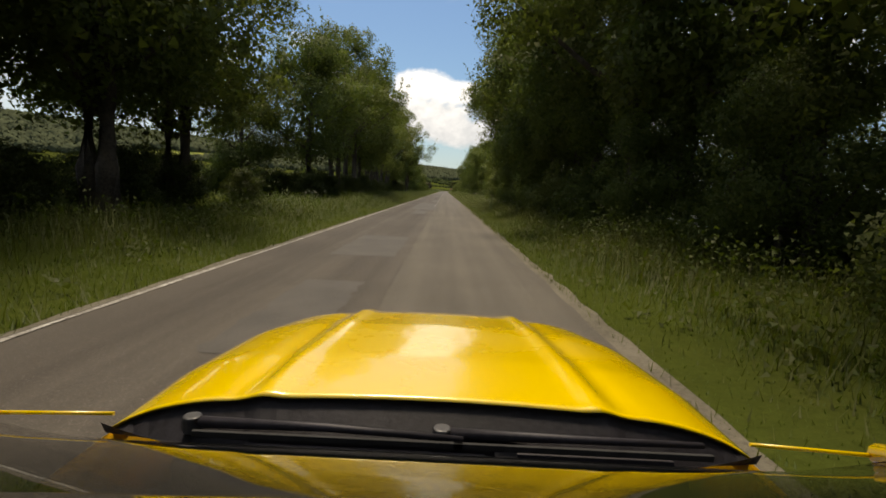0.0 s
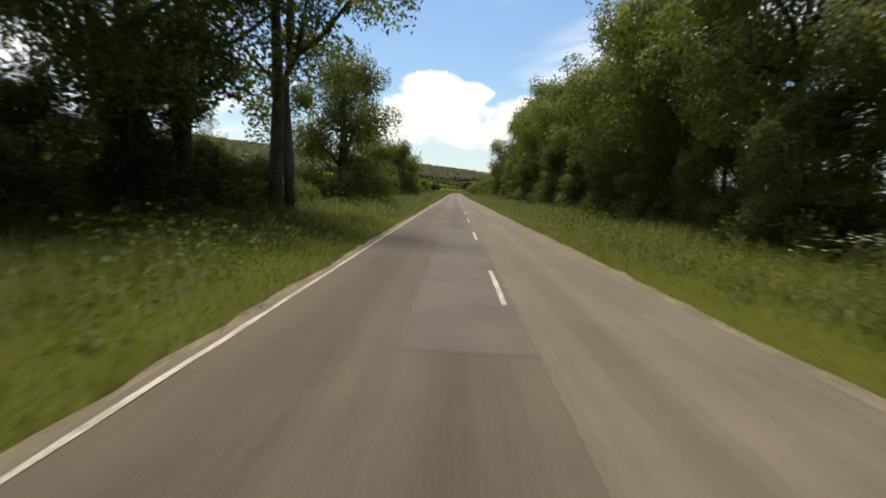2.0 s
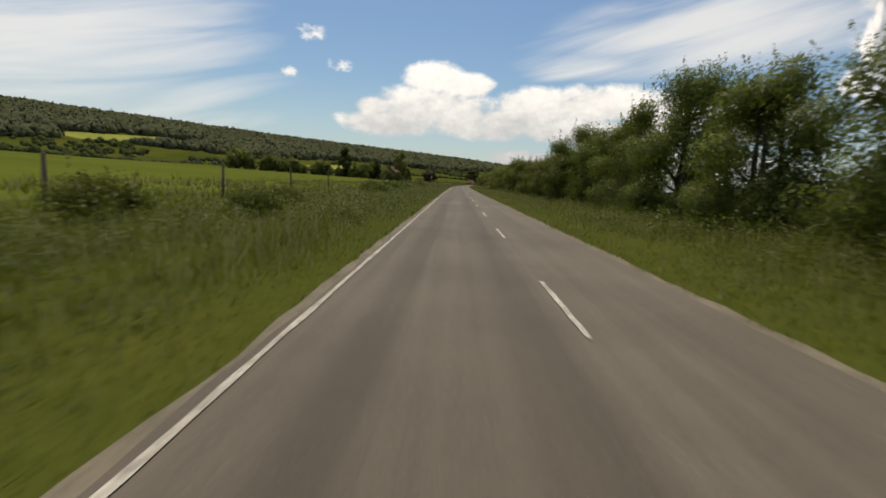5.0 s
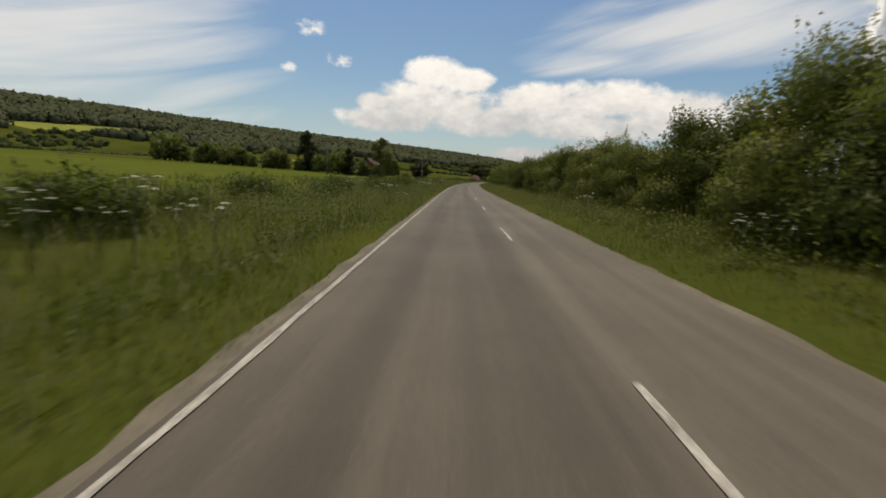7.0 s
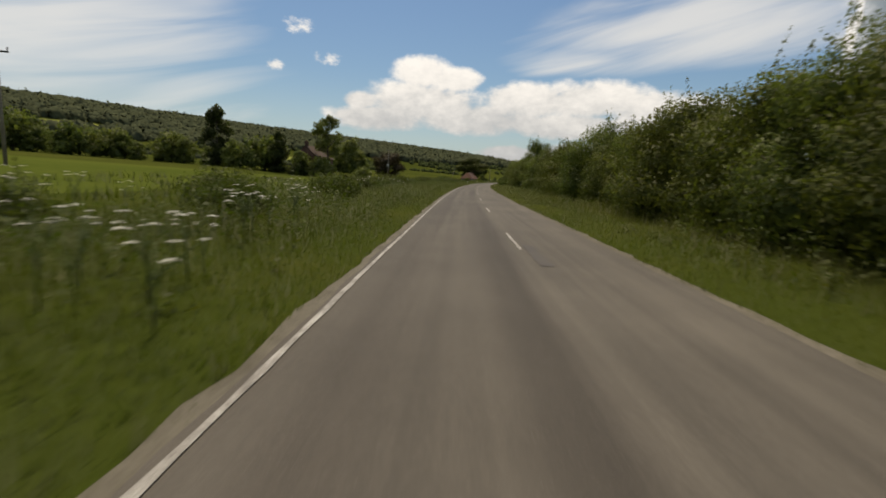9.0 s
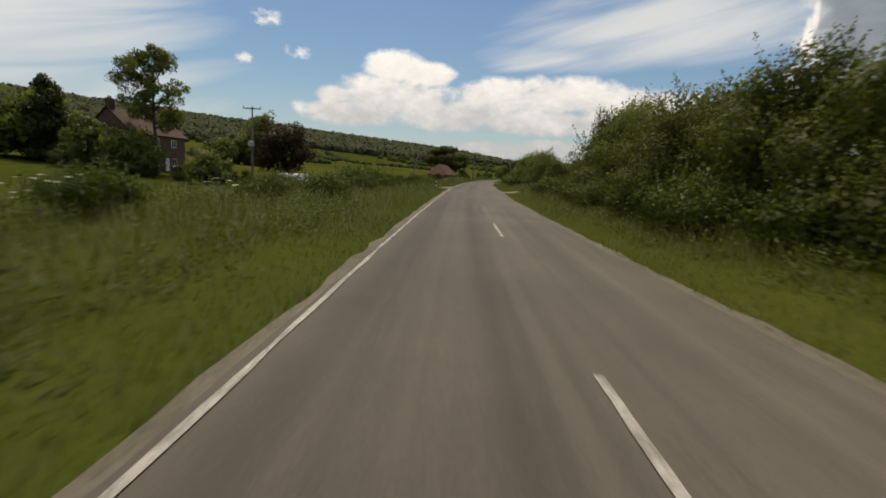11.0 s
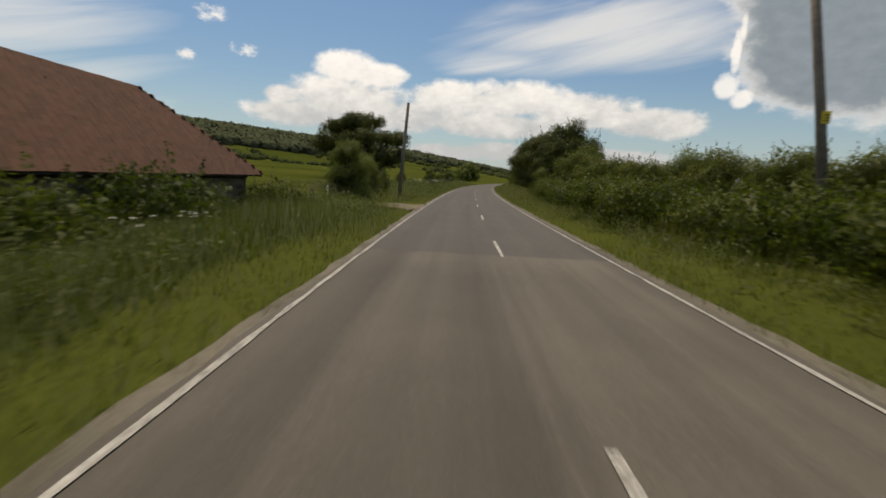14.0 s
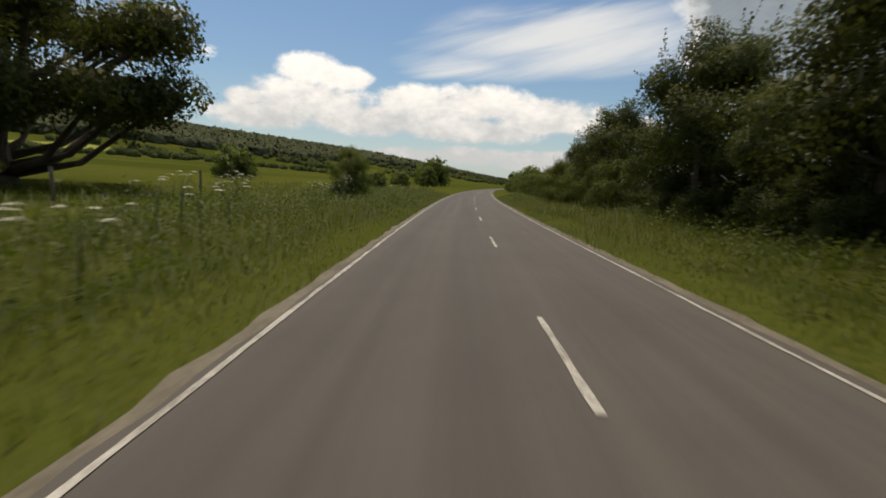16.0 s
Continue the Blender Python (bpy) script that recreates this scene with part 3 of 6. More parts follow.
apron(460.8, 463.8, -2.16, -17, 0.044, 2.4, 6.0, 0.12, GRAVEL_DRIVE, "grey gravel drive leading off the road")
apron(456.6, 458.6, 2.06, 6.4, 0.044, 2.2, 0.3, 0.3, SAND, "pale sandy field entrance with loose stones")
apron(505.9, 507.2, 2.08, 20, 0.051, 2.8, 0.4, 0.62, SAND, "pale sandy farm track with ruts")
apron(536.2, 539.6, -2.2, -9, 0.044, 0.9, 0.5, 0.3, GATEWAY, "dusty gateway of bare earth and stones")
yard = []
for dd in np.linspace(-8.5, -25, 12):
    for q in np.linspace(463.0, 473, 16):
        x, y = at(q + 0.15 * abs(dd), dd)
        yard.append((float(x), float(y), float(lie(q + 0.15 * abs(dd), dd, x, y)) + 0.035))
i = np.arange(12 * 16).reshape(12, 16)
f = np.stack([i[:-1, :-1], i[:-1, 1:], i[1:, 1:], i[1:, :-1]], -1).reshape(-1, 4)
tagged(part("pavement", mesh_np("yard", yard, f, True), PATCH), "dark asphalt yard beside the drive", "yard", kind="structure")


def pasture(x0, x1, y0, y1, slant, label):
    """A bright field laid on the hillside."""
    verts = []
    for q in np.linspace(0, 1, 26):
        for r in np.linspace(0, 1, 14):
            x, y = x0 + (x1 - x0) * r + slant * q, y0 + (y1 - y0) * q
            j = np.argmin((_x - x) ** 2 + (_y - y) ** 2)
            d = (x - _x[j]) * math.cos(_a[j]) - (y - _y[j]) * math.sin(_a[j])
            edge = q in (0, 1) or r in (0, 1)
            verts.append((x, y, float(lie(_s[j], d, x, y)) + (-1.0 if edge else 0.5)))
    i = np.arange(26 * 14).reshape(26, 14)
    f = np.stack([i[:-1, :-1], i[:-1, 1:], i[1:, 1:], i[1:, :-1]], -1).reshape(-1, 4)
    tagged(part("ground", mesh_np("pasture", verts, f, True), MEADOW_BRIGHT), label, "pasture", kind="structure")


PASTURES = [(-605, -540, 868, 1035, 92), (-272, -212, 1008, 1138, 48)]
for row in PASTURES:
    pasture(*row, "bright sunlit pasture on the hillside")


def in_pasture(x, y):
    out = np.zeros(np.shape(x), bool)
    for x0, x1, y0, y1, slant in PASTURES:
        q = (y - y0) / (y1 - y0)
        out |= (q > -0.05) & (q < 1.05) & (x > x0 + slant * q - 4) & (x < x1 + slant * q + 12)
    return out

# ---- trees and bushes ----


def leaf_cloud(rng, centres, spread, per, size, long=1.6, up=0.25):
    """Many small pointed leaves round each centre, with the light-catching direction of each."""
    c = np.repeat(centres, per, 0)
    n = len(c)
    off = np.clip(rng.normal(size=(n, 3)), -1.7, 1.7) * np.repeat(spread, per)[:, None] * (1, 1, 0.75)
    facing = off / (np.repeat(spread, per)[:, None] + 1e-6) * 0.35 + rng.normal(size=(n, 3)) * 0.35 + (0, 0, 0.5 + up)
    return leaves_at(rng, c + off, facing, size, long)


def leaves_at(rng, p, facing, size, long=1.6):
    """Pointed leaves at p; each lies roughly across its facing, and is lit as part of the clump that faces so."""
    n = len(p)
    facing = facing / (np.linalg.norm(facing, axis=1)[:, None] + 1e-6)
    nrm = 0.8 * rng.normal(size=(n, 3)) + facing
    nrm /= np.linalg.norm(nrm, axis=1)[:, None]
    nrm *= np.where((nrm * facing).sum(1) < 0, -1.0, 1.0)[:, None]
    u = np.cross(nrm, rng.normal(size=(n, 3)))
    u /= np.linalg.norm(u, axis=1)[:, None]
    v = np.cross(nrm, u)
    s = size * rng.uniform(0.6, 1.35, n)[:, None]
    u, v = u * s * long / 2, v * s / 2
    verts = np.stack([p - v - 0.6 * u, p + u, p + v - 0.6 * u], 1).reshape(-1, 3)
    return verts, np.arange(n * 3).reshape(n, 3), np.repeat(facing, 3, 0)


def twigs(rng, lobes, subs, gaps):
    """Smaller lobes over the heap: centre, radius and the direction in which their parent faces."""
    rows = []
    for x, y, z, rx, rz in lobes:
        for _ in range(subs):
            d = rng.normal(size=3) + (0, 0, 0.25)
            d /= np.linalg.norm(d)
            if gaps and rng.uniform() < 0.45 * gaps:
                continue
            c = np.array((x, y, z)) + d * np.array((rx, rx, rz)) * rng.uniform(0.55, 0.95)
            rows.append((*c, rx * rng.uniform(0.24, 0.46), *d))
    return np.array(rows)


def make_tree(name, height, radius, base, clumps, per, leaf, mat, seed, label, category, trunk_r=0.22, stems=1, gaps=0.0, group="", tall=1.0, shoots=0, n_l=11, solid=3, lump=1.0):
    """A trunk with limbs and a crown of leaves over a heap of lobes, each made of smaller ones."""
    rng = np.random.default_rng(seed)
    top = thing(name, Matrix(), label, category, group)
    lobes = []
    for k in range(n_l):
        a = 2 * math.pi * k / n_l * 2.4 + rng.uniform(0, 0.8)
        q = (k + 0.5) / n_l
        z = base + (height - base) * (0.12 + 0.76 * q)
        wide = radius * math.sin(math.pi * (0.16 + 0.74 * q)) ** 0.7
        rr = lump * radius * rng.uniform(0.36, 0.52)
        lobes.append((math.cos(a) * (wide - rr * 0.8) * rng.uniform(0.75, 1.1), math.sin(a) * (wide - rr * 0.8) * rng.uniform(0.75, 1.1), z, rr, rr * 0.82 * tall))
    lobes.append((0, 0, height - radius * 0.42, radius * 0.45, radius * 0.42))
    if base < 1.0:
        for k in range(5):
            a = 2 * math.pi * k / 5 + rng.uniform(0, 1)
            lobes.append((math.cos(a) * radius * 0.6, math.sin(a) * radius * 0.6, 0.45 * radius * 0.5 + 0.25, radius * 0.42, radius * 0.36))
    sub = twigs(rng, lobes, 10, gaps)
    count = clumps * per
    pick = rng.choice(len(sub), count, p=sub[:, 3] ** 2 / (sub[:, 3] ** 2).sum())
    d = rng.normal(size=(count, 3)) + (0, 0, 0.2)
    d /= np.linalg.norm(d, axis=1)[:, None]
    ragged = 1 + 0.22 * np.sin(7 * d[:, :1] + pick[:, None]) * np.cos(6 * d[:, 1:2] + 2 * pick[:, None])
    p = sub[pick, :3] + d * sub[pick, 3:4] * rng.uniform(0.6, 1.1, (count, 1)) * ragged
    facing = 0.62 * d + 0.5 * sub[pick, 4:7] + 0.30 * rng.normal(size=(count, 3)) + (0, 0, 0.10)
    keep = p[:, 2] > 0.1
    v, f, nn = leaves_at(rng, p[keep], facing[keep], leaf * 0.84, 1.6)
    more = []
    if not gaps:
        fill = int(count * 1.3 / solid)
        kick = rng.choice(len(lobes), fill)
        dd = rng.normal(size=(fill, 3))
        dd /= np.linalg.norm(dd, axis=1)[:, None]
        ll = np.array(lobes)
        ip = ll[kick, :3] + dd * rng.uniform(0.15, 0.9, (fill, 1)) * np.stack([ll[kick, 3], ll[kick, 3], ll[kick, 4]], 1)
        more.append(leaves_at(rng, ip[ip[:, 2] > 0.1], dd[ip[:, 2] > 0.1], leaf * 1.5, 1.4))
    for _ in range(shoots):
        row = sub[rng.integers(len(sub))]
        if row[2] < base + 0.35 * (height - base):
            continue
        way_ = row[4:7] * 0.5 + rng.normal(size=3) * 0.25 + (0, 0, 0.8)
        way_ /= np.linalg.norm(way_)
        q = rng.uniform(0, 1, (26, 1)) ** 0.8
        sp = row[:3] + way_ * row[3] * 0.8 + way_ * q * radius * rng.uniform(0.14, 0.34) + rng.normal(size=(26, 3)) * leaf * 0.9 * (1.15 - q)
        more.append(leaves_at(rng, sp, rng.normal(size=(26, 3)) * 0.5 + (0, 0, 0.8), leaf * 0.8, 1.8))
    for iv, jf, jn in more:
        f = np.concatenate([f, jf + len(v)])
        v, nn = np.concatenate([v, iv]), np.concatenate([nn, jn])
    v[:, 2] = np.maximum(v[:, 2], 0.02)
    bm = bmesh.new()
    for stem in range(stems):
        sx, sy = (0, 0) if stems == 1 else (0.35 * math.cos(stem * 2.3), 0.35 * math.sin(stem * 2.3))
        lean = rng.normal(size=2) * 0.05 * height * 0.5
        path = [(sx, sy, -0.15)] + [(sx + lean[0] * q * q + 0.06 * rng.normal(), sy + lean[1] * q * q + 0.06 * rng.normal(), height * 0.86 * q) for q in (0.12, 0.3, 0.5, 0.72, 1.0)]
        tube(bm, path, [trunk_r * 1.5, trunk_r, trunk_r * 0.86, trunk_r * 0.66, trunk_r * 0.4, 0.02], 8)
    for k, (lx, ly, lz, lr, _) in enumerate(lobes[:n_l]):
        start = max(0.3, min(lz - 0.55 * math.hypot(lx, ly) - 0.3, height * 0.7))
        a = Vector((0, 0, start))
        b = Vector((lx, ly, lz))
        m1 = a.lerp(b, 0.45) + Vector((0, 0, -0.12 * (b - a).length)) + Vector(rng.normal(size=3) * 0.12)
        tube(bm, [a, m1, b, b + (b - m1) * 0.35], [trunk_r * 0.5, trunk_r * 0.34, trunk_r * 0.17, 0.012], 6)
    part("trunk", bm, BARK, top, "rough grey-brown trunk and limbs")
    part("crown", mesh_np("crown", v, f, True, nn), mat, top)
    return top


def place(kinds, rows):
    """Copies of model plants at (model, s, d, turn, scale) along the road; the first use of a model moves the model itself."""
    for name, s, d, rz, k in rows:
        model = kinds[name]
        m = spot(s, d, rz, k, -0.03)
        if model.get("stands"):
            copy_thing(model, m)
        else:
            model.matrix_basis = m
            model["stands"] = 1


PLANTS = {
    "oak": make_tree("tree", 12.0, 4.6, 2.6, 860, 46, 0.108, LEAF_OAK, 11, "tall broadleaf roadside tree with a dense dark crown", "tree", 0.26, 1, shoots=30, solid=10),
    "oak2": make_tree("tree", 11.0, 4.2, 1.8, 800, 46, 0.108, LEAF_OAK, 12, "tall leafy tree beside the road, dark green", "tree", 0.24, 2, shoots=30, solid=10),
    "ash": make_tree("tree", 12.5, 4.3, 2.4, 560, 40, 0.115, LEAF_ASH, 13, "open-crowned ash tree with sky between its branches", "tree", 0.2, 2, 1.2, shoots=40),
    "maple": make_tree("tree", 8.0, 3.3, 0.7, 900, 40, 0.080, LEAF_ASH, 14, "rounded green field maple with leaves down to the grass", "tree", 0.16, 2, shoots=70),
    "thorn": make_tree("tree", 6.0, 2.9, 0.5, 860, 42, 0.070, LEAF_ASH, 15, "dense hawthorn tree at the road's edge", "tree", 0.13, 3, shoots=80),
    # sloe and field_maple: much like thorn and maple, with shade coloured into the leaves
    "sloe": make_tree("tree", 6.4, 3.0, 1.5, 860, 42, 0.070, LEAF_DARK, 27, "dense blackthorn tree overhanging the verge, leaf colour darkened for shade", "tree", 0.13, 3, shoots=60),
    "field_maple": make_tree("tree", 8.0, 3.3, 1.0, 900, 40, 0.080, LEAF_DARK, 28, "tall field maple overhanging the verge, shade put into its dark green leaves", "tree", 0.16, 2, shoots=70),
    # the shade under the canopy is put into this bush's leaf colour
    "under": make_tree("bush", 2.6, 1.7, 0.1, 330, 36, 0.058, LEAF_DARK, 16, "undergrowth bush below the trees, coloured dark for the shade there", "bush", 0.05, 2),
    "hedge": make_tree("hedge_bush", 3.3, 2.0, 0.1, 640, 40, 0.052, LEAF_HEDGE, 17, "bushy green hawthorn of the roadside hedge", "hedge", 0.06, 2, shoots=46),
    "hedge2": make_tree("hedge_bush", 3.0, 1.9, 0.1, 620, 40, 0.052, LEAF_HEDGE, 18, "bushy green hedge shrub with long loose shoots", "hedge", 0.06, 2, shoots=60),
    "hedge3": make_tree("hedge_bush", 3.5, 2.0, 0.1, 660, 40, 0.052, LEAF_ASH, 19, "tall overgrown shrub in the roadside hedge", "hedge", 0.07, 2, shoots=60),
    "bramble": make_tree("bramble_bush", 1.15, 1.5, 0.05, 190, 20, 0.065, WEED, 20, "low bramble bush among tall grass", "bush", 0.02, 2, shoots=20),
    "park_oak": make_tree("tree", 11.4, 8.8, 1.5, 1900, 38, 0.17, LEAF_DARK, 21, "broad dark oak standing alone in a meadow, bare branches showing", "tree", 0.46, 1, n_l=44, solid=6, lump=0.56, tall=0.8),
    "poplar": make_tree("tree", 17.0, 4.8, 5.4, 760, 24, 0.22, LEAF_OAK, 22, "tall upright poplar by a garden", "tree", 0.3, 1, 0.25),
    "conifer": make_tree("tree", 11.0, 2.9, 0.6, 330, 15, 0.28, LEAF_DARK, 23, "dark pointed conifer behind the meadow", "tree", 0.2, 1, 0, "", 1.4),
    "copper": make_tree("tree", 8.0, 4.8, 1.6, 460, 20, 0.22, LEAF_COPPER, 24, "dark copper-leaved tree on a trunk in the meadow", "tree", 0.26, 1),
    "field_tree": make_tree("tree", 9.0, 4.4, 0.8, 300, 17, 0.30, LEAF_OAK, 25, "round field tree at the meadow's edge", "tree", 0.25, 1),
    "field_bush": make_tree("bush", 4.0, 3.2, 0.2, 170, 16, 0.26, LEAF_OAK, 26, "bush in the distant field boundary", "bush", 0.1, 2),
}
rng = random.Random(21)
jit = lambda a: rng.uniform(-a, a)
plan = []
# left wood
for s, d, k, q in ((-9, -9, "oak", 1.1), (-3, -10.5, "oak2", 1.15), (3, -9.5, "oak", 1.12), (9.5, -10, "oak2", 1.15), (13.5, -8.2, "oak2", 1.0), (17.5, -9.0, "oak2", 0.95), (6, -7.8, "oak2", 0.9), (20, -13, "oak", 0.9),
                   (36, -9.6, "oak2", 0.95), (34, -13, "maple", 1.0), (42, -8.6, "ash", 1.1), (47.5, -8.8, "ash", 1.1), (54, -8.6, "oak2", 1.12), (59, -9.0, "ash", 1.05), (65, -9.4, "ash", 0.95), (72, -9.2, "ash", 1.0), (71.5, -12.6, "thorn", 0.8), (79, -9.4, "ash", 1.0), (86, -9.6, "ash", 1.05), (91, -9.4, "oak2", 0.95),
                   (96.4, -7.0, "ash", 1.14), (93, -9.0, "ash", 0.95), (83, -11.2, "maple", 0.6), (89, -10.6, "thorn", 0.72), (92.5, -9.8, "maple", 0.6), (97.0, -10.4, "thorn", 0.62), (109.6, -8.0, "maple", 1.28), (119.8, -8.0, "thorn", 1.16), (136.8, -7.5, "thorn", 1.32)):
    plan.append((k, s + jit(0.4), d + jit(0.3), jit(180), q * (1 + jit(0.05))))
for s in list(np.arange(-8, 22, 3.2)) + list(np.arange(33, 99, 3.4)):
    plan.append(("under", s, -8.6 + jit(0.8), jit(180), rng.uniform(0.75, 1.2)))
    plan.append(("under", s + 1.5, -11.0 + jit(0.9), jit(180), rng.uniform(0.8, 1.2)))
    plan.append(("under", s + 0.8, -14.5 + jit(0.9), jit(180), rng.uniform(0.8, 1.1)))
for s in np.arange(99, 136, 2.0):
    plan.append(("bramble", s + jit(0.5), -8.6 + jit(0.7), jit(180), rng.uniform(0.75, 1.1)))
# right wood
for s in np.arange(-8, 44, 5.0):
    plan.append((rng.choice(["oak", "oak2", "oak"]), s, (8.6 if s < 14 else 7.5) + jit(0.4), jit(180), rng.uniform(1.0, 1.15)))
    plan.append((rng.choice(["maple", "thorn"]), s + 2.2, 7.8 + jit(0.4), jit(180), rng.uniform(0.75, 0.95)))
for s in np.arange(46, 160, 5.2):
    q = float(np.interp(s, [46, 60, 80, 95, 120, 145, 149, 160], [0.84, 0.62, 0.68, 0.88, 0.95, 1.02, 0.64, 0.6]))
    plan.append((rng.choice(["oak", "oak2", "oak2"]), s, 9.4 + jit(0.4), jit(180), 0.96 * q * rng.uniform(0.92, 1.08)))
    plan.append((rng.choice(["thorn", "maple", "thorn"]), s + 2.5, 8.5 + jit(0.4), jit(180), rng.uniform(0.7, 0.9)))
for s in np.arange(-8, 165, 3.4):
    plan.append((rng.choice(["under", "thorn"]), s + jit(1), 12.6 + jit(0.8), jit(180), rng.uniform(0.9, 1.15)))
for s in list(np.arange(424, 452, 1.8)) + list(np.arange(474, 552, 1.7)):
    if not 499 < s < 513:
        plan.append(("bramble", s + jit(0.5), 5.35 + jit(0.4), jit(180), rng.uniform(0.75, 1.15)))
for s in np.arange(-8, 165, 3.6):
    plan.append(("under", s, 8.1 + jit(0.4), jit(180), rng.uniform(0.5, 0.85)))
for s, d, k, q in ((141, 11.8, "oak2", 0.92), (147.5, 11.6, "oak", 0.88), (166, 8.7, "oak2", 0.7), (169.5, 8.0, "thorn", 1.0), (173, 8.4, "maple", 0.88), (178, 8.0, "thorn", 0.9), (183, 8.2, "thorn", 0.95), (188, 8.2, "maple", 0.78), (194, 8.0, "thorn", 1.0), (199, 8.0, "maple", 0.8), (204, 8.0, "thorn", 1.02), (209.5, 7.9, "thorn", 1.0), (215, 7.9, "maple", 0.8), (220, 7.8, "thorn", 0.98), (225, 7.8, "thorn", 0.95), (230.5, 7.8, "maple", 0.75), (236, 7.8, "thorn", 0.9)):
    plan.append((k, s, d, jit(180), q))
# hedge along the right side
for s in np.arange(229, 452, 2.5):
    q = float(np.interp(s, [229, 264, 270, 281, 287, 300, 345, 358, 385, 410, 430, 444, 447, 452], [1.04, 1.14, 1.04, 1.14, 0.98, 0.98, 1.0, 1.14, 1.14, 1.05, 1.18, 1.25, 0.86, 0.8]))
    plan.append((rng.choice(["hedge", "hedge2", "hedge", "hedge3"]), s + jit(0.5), 6.9 + jit(0.35) + (1.1 if s > 441 else 0), jit(180), q * rng.uniform(0.84, 1.1)))
for s in np.arange(466, 500, 2.3):
    plan.append((rng.choice(["hedge", "hedge2", "hedge3"]), s, 6.9 + jit(0.3), jit(180), rng.uniform(0.84, 1.0) * (1.08 if s < 484 else 0.92)))
for s in np.arange(512, 548, 2.4):
    q = float(np.interp(s, [512, 518, 523, 536, 548], [0.92, 0.74, 0.62, 0.66, 0.78]))
    plan.append((rng.choice(["hedge", "hedge2", "hedge3"]), s, 7.4 + jit(0.25), jit(180), 1.04 * q * rng.uniform(0.92, 1.06)))
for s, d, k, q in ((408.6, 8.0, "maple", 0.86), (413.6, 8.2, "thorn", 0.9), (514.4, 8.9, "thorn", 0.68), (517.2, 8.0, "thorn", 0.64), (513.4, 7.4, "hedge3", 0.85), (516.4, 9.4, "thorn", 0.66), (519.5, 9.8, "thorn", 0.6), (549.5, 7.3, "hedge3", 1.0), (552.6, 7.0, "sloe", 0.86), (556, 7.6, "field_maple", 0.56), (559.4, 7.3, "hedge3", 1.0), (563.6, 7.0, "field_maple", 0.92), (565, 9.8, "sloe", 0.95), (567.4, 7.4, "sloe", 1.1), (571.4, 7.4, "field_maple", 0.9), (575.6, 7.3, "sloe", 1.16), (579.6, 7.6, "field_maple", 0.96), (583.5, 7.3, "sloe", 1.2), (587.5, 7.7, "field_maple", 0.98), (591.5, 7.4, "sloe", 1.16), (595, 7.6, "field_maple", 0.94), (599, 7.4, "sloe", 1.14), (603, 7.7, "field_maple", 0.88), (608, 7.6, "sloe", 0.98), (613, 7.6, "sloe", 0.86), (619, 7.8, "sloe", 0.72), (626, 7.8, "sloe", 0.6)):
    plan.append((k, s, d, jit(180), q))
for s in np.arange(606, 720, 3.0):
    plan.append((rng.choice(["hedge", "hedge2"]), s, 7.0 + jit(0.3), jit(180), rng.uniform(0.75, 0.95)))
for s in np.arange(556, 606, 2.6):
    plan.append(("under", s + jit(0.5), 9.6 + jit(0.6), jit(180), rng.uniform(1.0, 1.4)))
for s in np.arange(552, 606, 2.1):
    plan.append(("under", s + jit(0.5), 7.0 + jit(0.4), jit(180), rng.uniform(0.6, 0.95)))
for s in np.arange(470, 600, 3.3):
    plan.append(("under", s, 8.8 + jit(0.6), jit(180), rng.uniform(0.7, 1.0)) if not 500 < s < 512 else ("bramble", s, 9.8, 0, 0.8))
